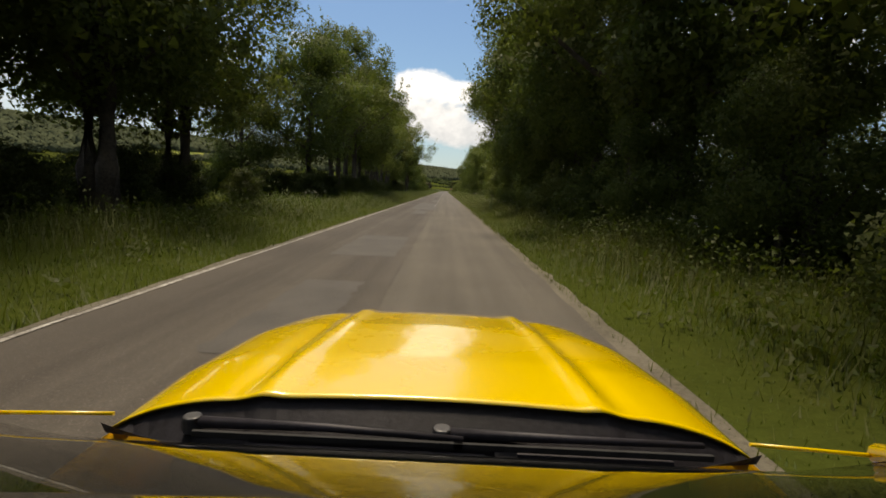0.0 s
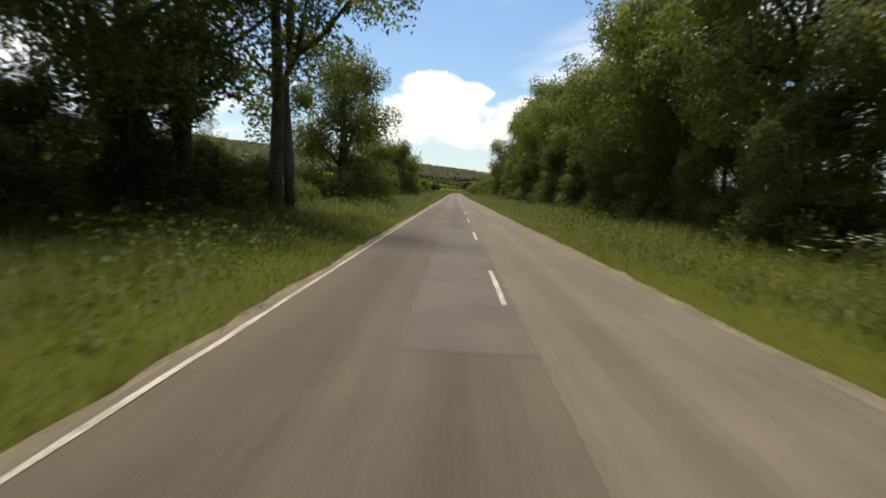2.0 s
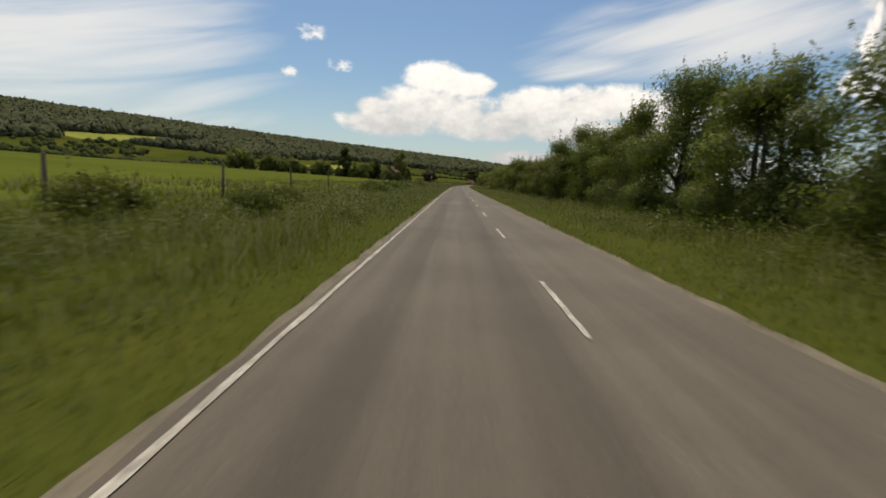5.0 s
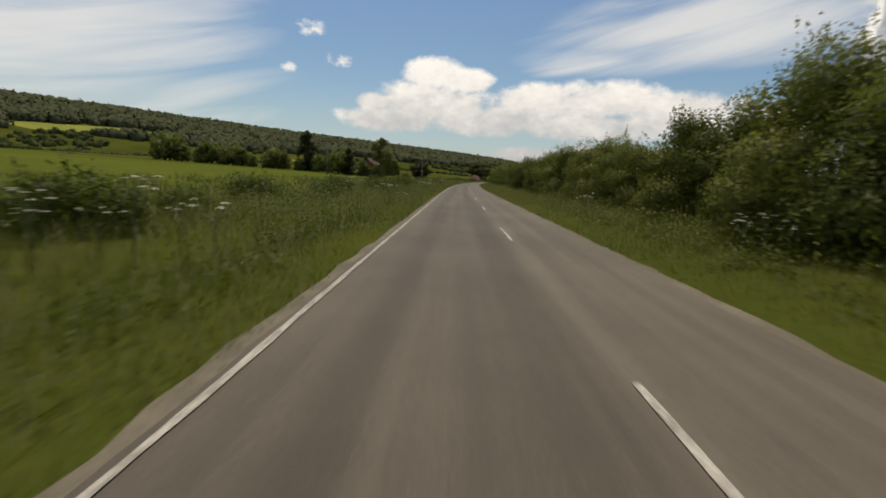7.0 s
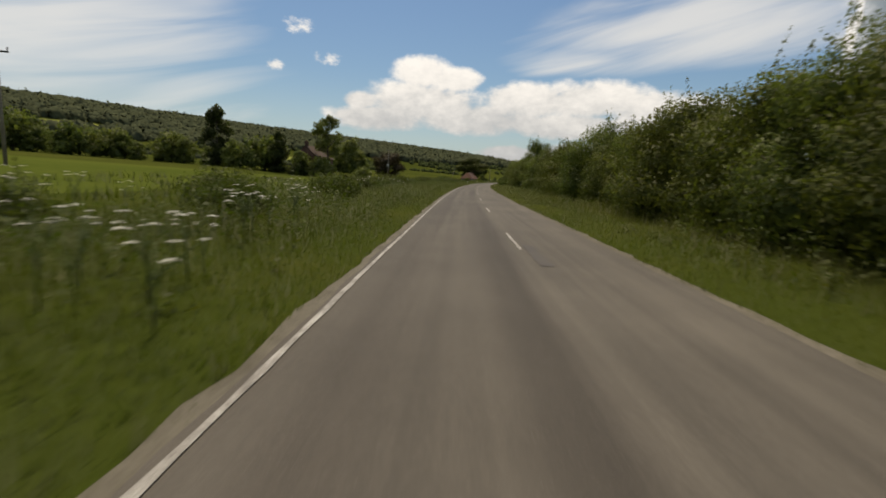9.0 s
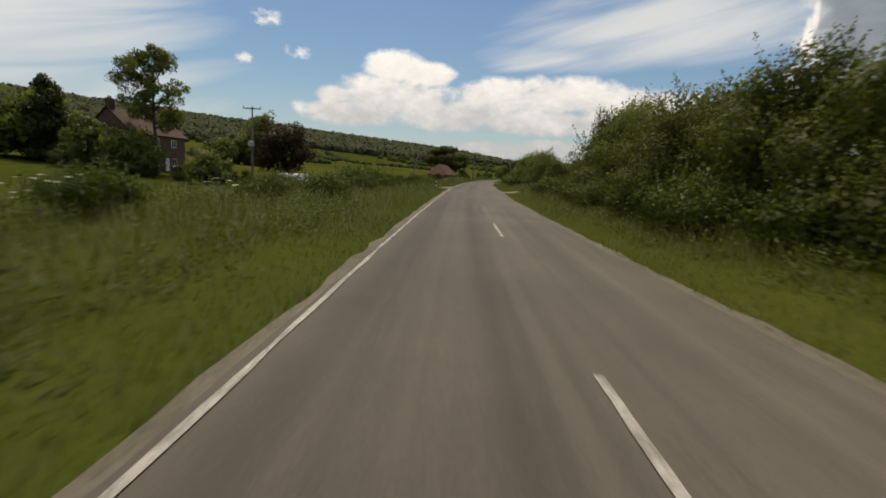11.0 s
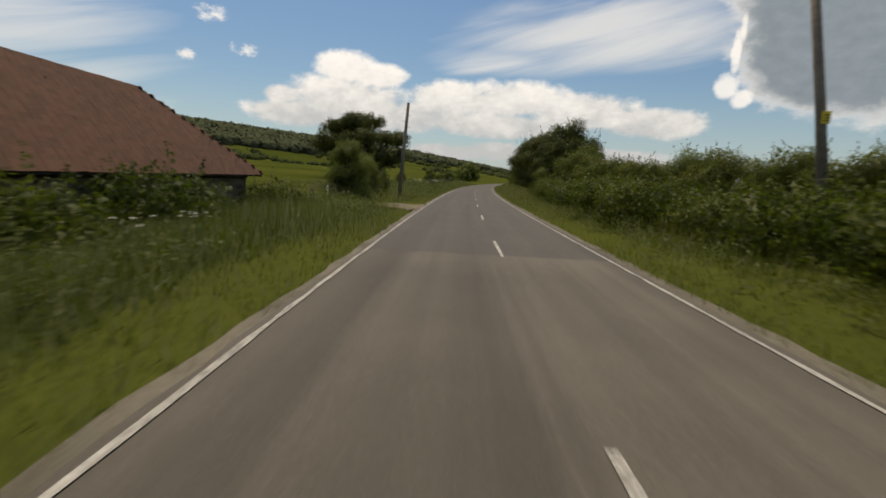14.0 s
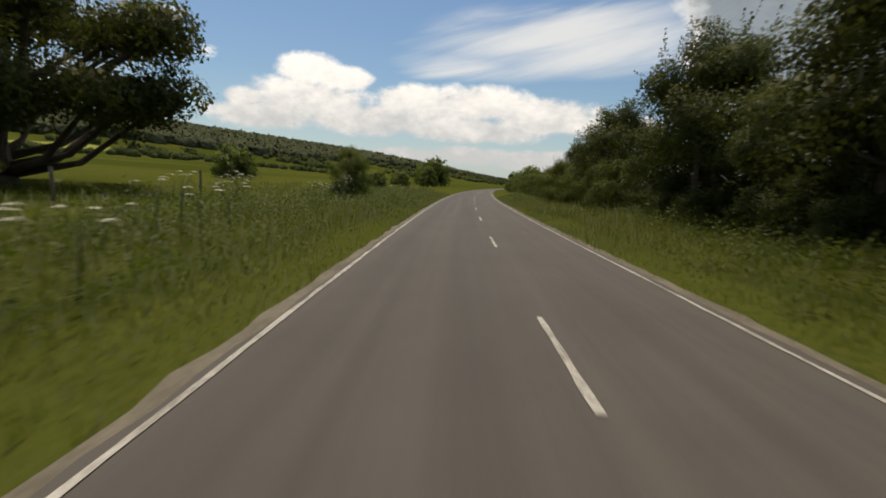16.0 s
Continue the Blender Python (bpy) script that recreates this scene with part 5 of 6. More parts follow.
def make_pole(m, high, label, arm=1.3, pins=3, lean=(0, 0), steps=False, box_=False, plate=False, r=0.12):
    top = thing("utility_pole", m, label, "utility pole", "wooden utility poles")
    bm = bmesh.new()
    tube(bm, [(0, 0, -0.5), (lean[0] * 0.5, lean[1] * 0.5, high * 0.5), (lean[0], lean[1], high)], [r, r * 0.86, r * 0.7], 12)
    part("post", bm, POLE_WOOD, top)
    c = Vector((lean[0], lean[1], high - 0.18))
    if arm:
        bm = bmesh.new()
        box(bm, c.x - arm / 2, c.x + arm / 2, c.y - r * 0.7 - 0.09, c.y - r * 0.7 + 0.01, c.z - 0.05, c.z + 0.06, 0.01)
        part("crossarm", bm, DARK_STEEL, top, "dark crossarm")
        for k in range(pins):
            x = c.x - arm / 2 + 0.06 + (arm - 0.12) * k / max(1, pins - 1)
            bm = bmesh.new()
            for z, rr in ((0.06, 0.012), (0.12, 0.05), (0.16, 0.035), (0.2, 0.05), (0.26, 0.028)):
                cylinder(bm, rr, z - 0.02, z + 0.025, 10)
            part("insulator", bm, CERAMIC, top, "brown ceramic insulator", pose(x, c.y - r * 0.7 - 0.04, c.z))
    if box_:
        bm = bmesh.new()
        box(bm, -0.28, 0.28, -0.52, -0.14, high * 0.52, high * 0.52 + 0.62, 0.04)
        part("transformer", bm, STEEL, top, "grey transformer box on the pole")
        bm = bmesh.new()
        box(bm, c.x - 0.42, c.x + 0.42, c.y - 0.16, c.y - 0.06, high * 0.86, high * 0.86 + 0.08, 0.01)
        part("crossarm", bm, DARK_STEEL, top, "short lower crossarm")
    if steps:
        for k in range(7):
            bm = bmesh.new()
            z = high * 0.55 + k * 0.36
            sx = 1 if k % 2 else -1
            x0, y0 = lean[0] * z / high, lean[1] * z / high
            tube(bm, [(x0, y0, z), (x0 + sx * 0.2, y0, z), (x0 + sx * 0.21, y0, z + 0.04)], [0.01, 0.01, 0.008], 6)
            part("climbing_step", bm, DARK_STEEL, top)
    if plate:
        px = lean[0] * 2.6 / high
        bm = bmesh.new()
        box(bm, px - 0.075, px + 0.075, -r - 0.02, -r + 0.005, 2.5, 2.72, 0.005)
        plate_ = part("warning_plate", bm, YELLOW_SIGN, top, "small yellow warning plate")
        bm = bmesh.new()
        for k in range(3):
            box(bm, px - 0.05, px + 0.05, -r - 0.026, -r - 0.019, 2.54 + k * 0.05, 2.56 + k * 0.05)
        part("lettering", bm, BLACK_PAINT, plate_, "dark bars of lettering")
    return top


make_pole(spot(375, -31.4, 8), 7.3, "wooden power pole with a crossarm of three insulators in the meadow", 1.7, 3)
make_pole(spot(468, -25.4, 12), 9.0, "wooden power pole carrying a grey transformer box", 1.9, 3, (0.1, 0), False, True)
make_pole(spot(517, -15.55, 0), 5.75, "bare wooden pole leaning beside the barn", 0, 0, (1.45, 0.0), True, False, False, 0.095)
make_pole(spot(525.5, 6.3, 6), 5.3, "leaning wooden power pole with a small yellow plate beside the hedge", 1.25, 3, (-1.2, 0.0), False, False, True, 0.10)
make_pole(spot(545.2, -4.5, 0), 5.6, "grey weathered pole standing close to the road", 0, 0, (0.38, 0.0), True, False, False, 0.12)


def make_post(m, high, label, r=0.055, lean=0.0, name="fence_post"):
    top = thing(name, m, label, "fence post", "wooden fence posts")
    bm = bmesh.new()
    tube(bm, [(0, 0, -0.3), (lean * 0.5, 0, high * 0.5), (lean, 0, high - 0.03), (lean, 0, high)], [r, r, r * 0.95, r * 0.6], 8)
    part("post", bm, POST_WOOD, top)
    for z in (0.45, 0.85):
        bm = bmesh.new()
        cylinder(bm, r + 0.004, z - 0.006, z + 0.006, 8)
        part("wire_staple", bm, DARK_STEEL, top)
    return top


rng = random.Random(31)
for s in (139.5, 145.5, 151, 157, 163, 170, 177, 184, 191, 198, 206, 214, 222, 230):
    make_post(spot(s, -10.6 + rng.uniform(-0.2, 0.2)), rng.uniform(1.3, 1.6), "thin weathered fence post in the meadow grass", 0.05, rng.uniform(-0.06, 0.06))
for s in (560, 567, 574, 581, 588, 596, 604):
    make_post(spot(s, -12.5 + rng.uniform(-0.2, 0.2)), rng.uniform(0.95, 1.2), "low grey fence post standing in the meadow", 0.05, rng.uniform(-0.06, 0.06))
make_post(spot(466.5, -8.0), 1.05, "pale split gatepost at the drive", 0.07, 0.14)
make_post(spot(466.9, -8.3), 1.0, "dark gatepost leaning at the drive", 0.06, -0.05)
make_post(spot(462.6, 4.9), 1.1, "short grey post under the hedge by the field entrance", 0.06, 0.0)
make_post(spot(454.3, 5.4), 0.9, "short grey post at the sandy field entrance", 0.06, 0.04)

# a short hurdle in the meadow grass
hurdle = thing("hurdle", spot(582.6, -6.0, 8), "short dark timber hurdle standing in tall grass", "fence")
for x in (-0.42, 0.42):
    bm = bmesh.new()
    tube(bm, [(x, 0, -0.2), (x, 0.01, 0.95)], [0.04, 0.034], 6)
    part("post", bm, POST_WOOD, hurdle)
for z in (0.34, 0.6, 0.84):
    bm = bmesh.new()
    tube(bm, [(-0.5, 0, z), (0, 0.015, z - 0.015), (0.5, 0, z + 0.01)], [0.028, 0.026, 0.028], 6)
    part("rail", bm, POST_WOOD, hurdle)
make_post(spot(582.9, -6.9), 1.35, "pale square post beside the hurdle", 0.06, 0.02)

marker = thing("verge_marker_post", spot(468.6, -4.4), "black and white banded verge marker post with a red reflector", "marker post")
bm = bmesh.new()
tube(bm, [(-0.03, 0, -0.25), (-0.01, 0, 0.05), (0, 0, 0.25)], [0.05, 0.058, 0.058], 14)
part("foot", bm, WHITE_PAINT, marker, "worn white foot")
for name_, z0, z1, mat_, word in (("lower_band", 0.25, 0.47, BLACK_PAINT, "black lower band"), ("band", 0.47, 0.68, WHITE_PAINT, "white band"), ("cap", 0.68, 0.87, BLACK_PAINT, "black top")):
    bm = bmesh.new()
    cylinder(bm, 0.06, z0, z1, 16, None, 0.008)
    part(name_, bm, mat_, marker, word)
bm = bmesh.new()
box(bm, -0.03, 0.03, -0.068, -0.052, 0.76, 0.83, 0.004)
part("reflector", bm, REFLECT_RED, marker, "small red reflector")

GATE_STEEL = material("weathered_gate", two_scale((0.045, 0.036, 0.022), (0.125, 0.105, 0.066), 2.0, 24.0, 0.002, 0.3), 0.6, 0.3, 0.4)
# field gate with a warning sign
GATE_M = spot(538.3, -7.5, 90)
gate = thing("field_gate", GATE_M, "closed weathered brown six-bar field gate across a dusty gateway", "gate")
span, tall = 3.7, 1.14
for x in (0.0, span):
    bm = bmesh.new()
    tube(bm, [(x, 0, 0.06), (x, 0, tall)], [0.024, 0.024], 10)
    part("gate_stile", bm, GATE_STEEL, gate)
for k, z in enumerate((0.10, 0.25, 0.42, 0.63, 0.87, 1.12)):
    bm = bmesh.new()
    tube(bm, [(0, 0, z), (span * 0.5, 0, z - 0.012), (span, 0, z)], [0.019] * 3, 8)
    part("bar", bm, GATE_STEEL, gate)
for x in (span * 0.33, span * 0.67):
    bm = bmesh.new()
    box(bm, x - 0.022, x + 0.022, -0.026, -0.018, 0.1, tall, 0.003)
    part("brace", bm, GATE_STEEL, gate)
for x in (-0.16, span + 0.16):
    make_post(GATE_M @ pose(x, 0, 0), 1.0, "stout wooden gatepost beside the field gate", 0.08, 0.0, "gate_post")
sign = thing("warning_sign", GATE_M @ pose(2.2, -0.03, 0.56), "white and yellow warning sign with a black triangle", "sign")
bm = bmesh.new()
box(bm, -0.16, 0.16, -0.008, 0.0, 0.2, 0.5, 0.004)
part("upper_panel", bm, WHITE_PAINT, sign, "white upper panel")
bm = bmesh.new()
box(bm, -0.16, 0.16, -0.008, 0.0, 0.0, 0.196, 0.004)
part("lower_panel", bm, YELLOW_SIGN, sign, "yellow lower panel")
for half, mat_, y in ((0.125, BLACK_PAINT, -0.012), (0.092, YELLOW_SIGN, -0.016)):
    bm = bmesh.new()
    z0 = 0.235 + (0.125 - half) * 0.6
    pts = [bm.verts.new((x, yy, z)) for yy in (y, -0.007) for x, z in ((-half, z0), (half, z0), (0, z0 + half * 1.75))]
    bm.faces.new(pts[:3]), bm.faces.new(pts[3:][::-1])
    for k in range(3):
        bm.faces.new((pts[k], pts[(k + 1) % 3], pts[3 + (k + 1) % 3], pts[3 + k]))
    part("triangle", bm, mat_, sign)
bm = bmesh.new()
box(bm, -0.035, 0.035, -0.02, -0.015, 0.27, 0.30)
box(bm, -0.012, 0.012, -0.02, -0.015, 0.30, 0.37)
part("symbol", bm, BLACK_PAINT, sign, "small black symbol")
for z in (0.04, 0.08, 0.12, 0.155):
    bm = bmesh.new()
    box(bm, -0.12, 0.12 - (z * 9 % 0.07), -0.012, -0.007, z, z + 0.016)
    part("lettering", bm, BLACK_PAINT, sign, "dark bar of lettering")

# ---- barn ----
TILE = material("clay_tile", lambda n: (lambda r, g: (n.mix(n.math("MULTIPLY", n.ramp(g, 0.5, 0.75), 0.5), n.mix(r, (0.078, 0.036, 0.023), (0.165, 0.076, 0.045)), (0.10, 0.095, 0.075)), None, (g, 0.5, 0.01)))(n.math("ADD", n.math("MULTIPLY", n.island(), 0.42), n.math("MULTIPLY", n.noise(n.pos(), 0.7, 4.0), 0.55)), n.noise(n.pos(), 9.0, 5.0, 0.7)), 0.85)
TILE_ONE = material("clay_tile_single", lambda n: (lambda r, g: (n.mix(n.math("MULTIPLY", n.ramp(g, 0.5, 0.75), 0.5), n.mix(r, (0.078, 0.036, 0.023), (0.165, 0.076, 0.045)), (0.10, 0.095, 0.075)), None, (g, 0.5, 0.01)))(n.math("ADD", n.math("MULTIPLY", n.rand(), 0.42), n.math("MULTIPLY", n.noise(n.pos(), 0.7, 4.0), 0.55)), n.noise(n.pos(), 9.0, 5.0, 0.7)), 0.85)


def flint(n):
    v = n.pos()
    cell = n.t.nodes.new("ShaderNodeTexVoronoi")
    n.put(cell.inputs["Vector"], v)
    cell.inputs["Scale"].default_value = 7.0
    edge = n.t.nodes.new("ShaderNodeTexVoronoi")
    edge.feature = "DISTANCE_TO_EDGE"
    n.put(edge.inputs["Vector"], v)
    edge.inputs["Scale"].default_value = 7.0
    big = n.noise(v, 0.8, 4.0)
    c = n.mix(cell.outputs["Color"], (0.16, 0.145, 0.12), (0.31, 0.285, 0.24))
    c = n.mix(n.ramp(edge.outputs[0], 0.02, 0.09, 1.0, 0.0), c, (0.30, 0.27, 0.22))
    c = n.mix(n.ramp(big, 0.4, 0.7), n.mix(1.0, c, (0.7, 0.68, 0.62), "MULTIPLY"), c)
    return c, None, (n.ramp(edge.outputs[0], 0.0, 0.12), 0.9, 0.04)


FLINT = material("flint_wall", flint, 0.9)
ROOF_DARK = material("dark_timber", two_scale((0.025, 0.02, 0.016), (0.07, 0.058, 0.045), 1.0, 14.0, 0.01, 0.6), 0.9)
# barn axes: x across (away from the road is negative), y along the road
S0, S1, FRONT, BACK = 511.8, 532.2, 2.1, -2.1
BARN_M = spot((S0 + S1) / 2, -9.3, 0)
BARN_M = Matrix.Translation((0, 0, 0.42 - BARN_M.translation.z)) @ BARN_M
LONG, EAVE, PEAK, HIP = S1 - S0, 0.76, 2.9, 3.0
barn = thing("barn", BARN_M, "low old barn of flint with a hipped red clay tile roof", "barn")
h2 = LONG / 2
for name_, x0, x1, y0, y1 in (("wall", FRONT - 0.75, FRONT - 0.35, -h2 + 0.35, h2 - 0.35), ("wall", BACK + 0.35, BACK + 0.75, -h2 + 0.35, h2 - 0.35), ("wall", BACK + 0.75, FRONT - 0.75, -h2 + 0.35, -h2 + 0.75), ("wall", BACK + 0.75, FRONT - 0.75, h2 - 0.75, h2 - 0.35)):
    bm = bmesh.new()
    box(bm, x0, x1, y0, y1, -1.3, EAVE - 0.12, 0.02)
    part(name_, bm, FLINT, barn, "rubble wall of flint and mortar")
for x in (FRONT - 0.42, BACK + 0.42):
    bm = bmesh.new()
    box(bm, x - 0.1, x + 0.1, -h2 + 0.3, h2 - 0.3, EAVE - 0.12, EAVE + 0.02, 0.01)
    part("wall_plate", bm, ROOF_DARK, barn, "dark timber under the eaves")
bm = bmesh.new()
low = [bm.verts.new(p) for p in ((BACK, -h2, EAVE), (FRONT, -h2, EAVE), (FRONT, h2, EAVE), (BACK, h2, EAVE))]
sag = [bm.verts.new((0, y, PEAK - 0.07 * math.sin(math.pi * (y + h2 - HIP) / (LONG - 2 * HIP)))) for y in np.linspace(-h2 + HIP, h2 - HIP, 7)]
bm.faces.new((low[1], low[2], *sag[::-1])), bm.faces.new((low[3], low[0], *sag))
bm.faces.new((low[0], low[1], sag[0])), bm.faces.new((low[2], low[3], sag[-1]))
bmesh.ops.translate(bm, verts=bm.verts, vec=(0, 0, -0.05))
part("roof", bm, ROOF_DARK, barn, "roof boarding under the tiles")
# ridge and hip tiles
rt = bmesh.new()
tube(rt, [(0, -0.2, 0), (0, 0.2, 0)], [0.11, 0.10], 8)
ridge_me = bpy.data.meshes.new("ridge_tile")
rt.to_mesh(ridge_me)
rt.free()
ridge_me.materials.append(TILE_ONE)


def ridge_run(a, b, sag_=0.0):
    a, b = Vector(a), Vector(b)
    n = int((b - a).length / 0.38)
    for k in range(n):
        q = (k + 0.5) / n
        p = a.lerp(b, q) - Vector((0, 0, sag_ * math.sin(math.pi * q)))
        part("ridge_tile", ridge_me, TILE_ONE, barn, "", Matrix.Translation(p) @ (b - a).to_track_quat("Y", "Z").to_matrix().to_4x4() @ Matrix.Diagonal((0.62, 1.0, 0.7, 1.0)))


ridge_run((0, -h2 + HIP, PEAK), (0, h2 - HIP, PEAK), 0.07)
for y in (-1, 1):
    for x in (FRONT, BACK):
        ridge_run((x, y * h2, EAVE), (0, y * (h2 - HIP), PEAK))
# plain tiles in courses: u along the eave, v up the slope
tm = bmesh.new()
box(tm, -0.099, 0.099, -0.02, 0.19, 0.0, 0.028)
tile_me = bpy.data.meshes.new("tile")
tm.to_mesh(tile_me)
tm.free()
tile_me.materials.append(TILE_ONE)
tv = np.array([v.co[:] for v in tile_me.vertices])
tf = np.array([list(p.vertices) for p in tile_me.polygons])
rng = random.Random(77)
loose, singles = [], 0


def tile_slope(origin, along, up, width, left_cut, right_cut, single):
    """Courses of tiles over a slope that narrows by left_cut and right_cut metres towards the top."""
    global singles
    origin, along, up = Vector(origin), Vector(along).normalized(), Vector(up)
    slope = up.length
    up = up.normalized()
    normal = along.cross(up)
    course = 0
    v = 0.0
    while v < slope - 0.05:
        q = v / slope
        u = left_cut * q + (0.1 if course % 2 else 0.0)
        while u < width - right_cut * q - 0.05:
            p = origin + along * (u + 0.05) + up * (v + rng.uniform(-0.008, 0.008)) + normal * (0.004 + rng.uniform(0, 0.006))
            m = Matrix((along, up, normal)).transposed().to_4x4()
            m = Matrix.Translation(p) @ m @ pose(0, 0, 0, 13.0 + rng.uniform(-1.2, 1.2), 0, rng.uniform(-1.0, 1.0))
            if single and singles < 300 and course < 4:
                part("tile", tile_me, TILE_ONE, barn, "", m)
                singles += 1
            elif not (single and course == 0 and rng.random() < 0.04):
                loose.append(np.array(m))
            u += 0.203
        v += 0.135
        course += 1


slope_f = (-FRONT, 0, PEAK - EAVE)
tile_slope((FRONT, -h2, EAVE), (0, 1, 0), slope_f, LONG, HIP, HIP, True)
tile_slope((BACK, -h2, EAVE), (1, 0, 0), (0, HIP, PEAK - EAVE), FRONT - BACK, FRONT, FRONT, False)
tile_slope((FRONT, h2, EAVE), (-1, 0, 0), (0, -HIP, PEAK - EAVE), FRONT - BACK, FRONT, FRONT, False)
mm = np.array(loose)
v4 = np.concatenate([tv, np.ones((len(tv), 1))], 1)
allv = np.einsum("nij,kj->nki", mm, v4)[:, :, :3].reshape(-1, 3)
allf = (tf[None] + (np.arange(len(mm)) * len(tv))[:, None, None]).reshape(-1, tf.shape[1])
tiles = part("roof_tiles", mesh_np("roof_tiles", allv, allf), TILE, barn, "weathered red and brown clay tiles")
tagged(tiles, kind="stuff")
bm = bmesh.new()
bk = [bm.verts.new(p) for p in ((BACK, h2, EAVE + 0.02), (BACK, -h2, EAVE + 0.02), (0, -h2 + HIP, PEAK + 0.02), (0, h2 - HIP, PEAK + 0.02))]
bm.faces.new(bk)
bmesh.ops.solidify(bm, geom=bm.faces[:], thickness=0.03)
part("rear_roof", bm, TILE, barn, "rear slope of red clay tiles")

# low livestock trailer in the field
trailer = thing("livestock_trailer", spot(526, -25.5, 70), "old livestock trailer with a pale curved top standing in the field", "trailer")
bm = bmesh.new()
box(bm, -1.6, 1.6, -0.8, 0.8, 0.35, 1.0, 0.04)
part("body", bm, ROOF_DARK, trailer, "dark slatted body")
bm = bmesh.new()
arc = [(0.86 * math.cos(math.pi * k / 10), 1.0 + 0.3 * math.sin(math.pi * k / 10)) for k in range(11)]
ends = [[bm.verts.new((x, y, z)) for y, z in arc] for x in (-1.7, 1.7)]
for k in range(10):
    bm.faces.new((ends[0][k], ends[0][k + 1], ends[1][k + 1], ends[1][k]))
bm.faces.new(ends[0]), bm.faces.new(ends[1][::-1])
part("cover", bm, WHITE_PAINT, trailer, "pale weathered cover")
for x in (-0.6, 0.6):
    for y in (-0.82, 0.82):
        bm = bmesh.new()
        cylinder(bm, 0.3, -0.08, 0.08, 18, pose(x, y, 0.3, 90), 0.03)
        part("wheel", bm, BLACK_PAINT, trailer, "black rubber wheel")

# ---- house, garden and parked vehicles ----
GLASS_DARK = material("dark_window_glass", lambda n: ((0.012, 0.014, 0.016), n.ramp(n.noise(n.obj(), 6.0), 0.3, 0.7, 0.02, 0.07), None), 0.04, spec=0.6)
RUBBER = material("tyre_rubber", two_scale((0.012, 0.012, 0.012), (0.03, 0.03, 0.03), 3.0, 40.0, 0.002, 0.3), 0.8)
ALLOY = material("wheel_alloy", two_scale((0.30, 0.30, 0.31), (0.45, 0.45, 0.46), 3.0, 30.0), 0.35, 0.9, 0.5)
VAN_WHITE = material("white_van_paint", two_scale((0.66, 0.66, 0.65), (0.78, 0.78, 0.77), 1.0, 14.0, 0.001, 0.1), 0.3, spec=0.5, coat=0.5)
CAR_DARK = material("dark_car_paint", two_scale((0.012, 0.013, 0.016), (0.035, 0.036, 0.04), 1.0, 14.0, 0.001, 0.1), 0.3, spec=0.5, coat=0.6)
LAMP_RED = material("rear_lamp", two_scale((0.25, 0.01, 0.01), (0.4, 0.02, 0.015), 4.0, 30.0), 0.2, spec=0.5)

OLD_ROOF = material("old_house_tiles", two_scale((0.045, 0.032, 0.026), (0.115, 0.072, 0.052), 0.7, 9.0, 0.01, 0.6), 0.9)
# old red brick, its colour lowered to stand in for the walls' shade
OLD_BRICK = material("shade_darkened_old_brick", two_scale((0.085, 0.045, 0.034), (0.175, 0.098, 0.072), 0.8, 11.0, 0.01, 0.6), 0.9)
house = thing("house", spot(488, -54.5, 0), "brick cottage with a dark tiled roof, white windows and a chimney", "house")
HW, HL, HE, HR = 3.6, 6.2, 5.6, 8.9
for x0, x1, y0, y1 in ((HW - 0.3, HW, -HL, HL), (-HW, -HW + 0.3, -HL, HL), (-HW + 0.3, HW - 0.3, -HL, -HL + 0.3), (-HW + 0.3, HW - 0.3, HL - 0.3, HL)):
    bm = bmesh.new()
    box(bm, x0, x1, y0, y1, -0.6, HE)
    part("wall", bm, OLD_BRICK, house, "old red brick wall")
for y in (-HL, HL - 0.3):
    bm = bmesh.new()
    pts = [bm.verts.new((x, y + dy, z)) for dy in (0, 0.3) for x, z in ((-HW, HE), (HW, HE), (0, HR - 0.15))]
    bm.faces.new(pts[:3]), bm.faces.new(pts[3:][::-1])
    for k in range(3):
        bm.faces.new((pts[k], pts[(k + 1) % 3], pts[3 + (k + 1) % 3], pts[3 + k]))
    part("gable", bm, OLD_BRICK, house, "brick gable")
for sx in (-1, 1):
    bm = bmesh.new()
    a = [(sx * (HW + 0.35), -HL - 0.25, HE - 0.28), (sx * (HW + 0.35), HL + 0.25, HE - 0.28), (0, HL + 0.25, HR), (0, -HL - 0.25, HR)]
    lo = [bm.verts.new(p) for p in a]
    hi = [bm.verts.new((p[0] + sx * 0.05, p[1], p[2] + 0.12)) for p in a]
    bm.faces.new(lo), bm.faces.new(hi[::-1])
    for k in range(4):
        bm.faces.new((lo[k], lo[(k + 1) % 4], hi[(k + 1) % 4], hi[k]))
    part("roof", bm, OLD_ROOF, house, "dark weathered tile roof")
for y in (-HL + 0.6, HL - 0.6):
    bm = bmesh.new()
    box(bm, -0.42, 0.42, y - 0.45, y + 0.45, HR - 0.7, HR + 1.35, 0.02)
    box(bm, -0.5, 0.5, y - 0.53, y + 0.53, HR + 1.1, HR + 1.24, 0.02)
    ch = part("chimney", bm, OLD_BRICK, house, "square brick chimney")
    for dy in (-0.2, 0.2):
        bm = bmesh.new()
        tube(bm, [(0, y + dy, HR + 1.34), (0, y + dy, HR + 1.7)], [0.13, 0.1], 10)
        part("chimney_pot", bm, TILE, ch, "clay chimney pot")


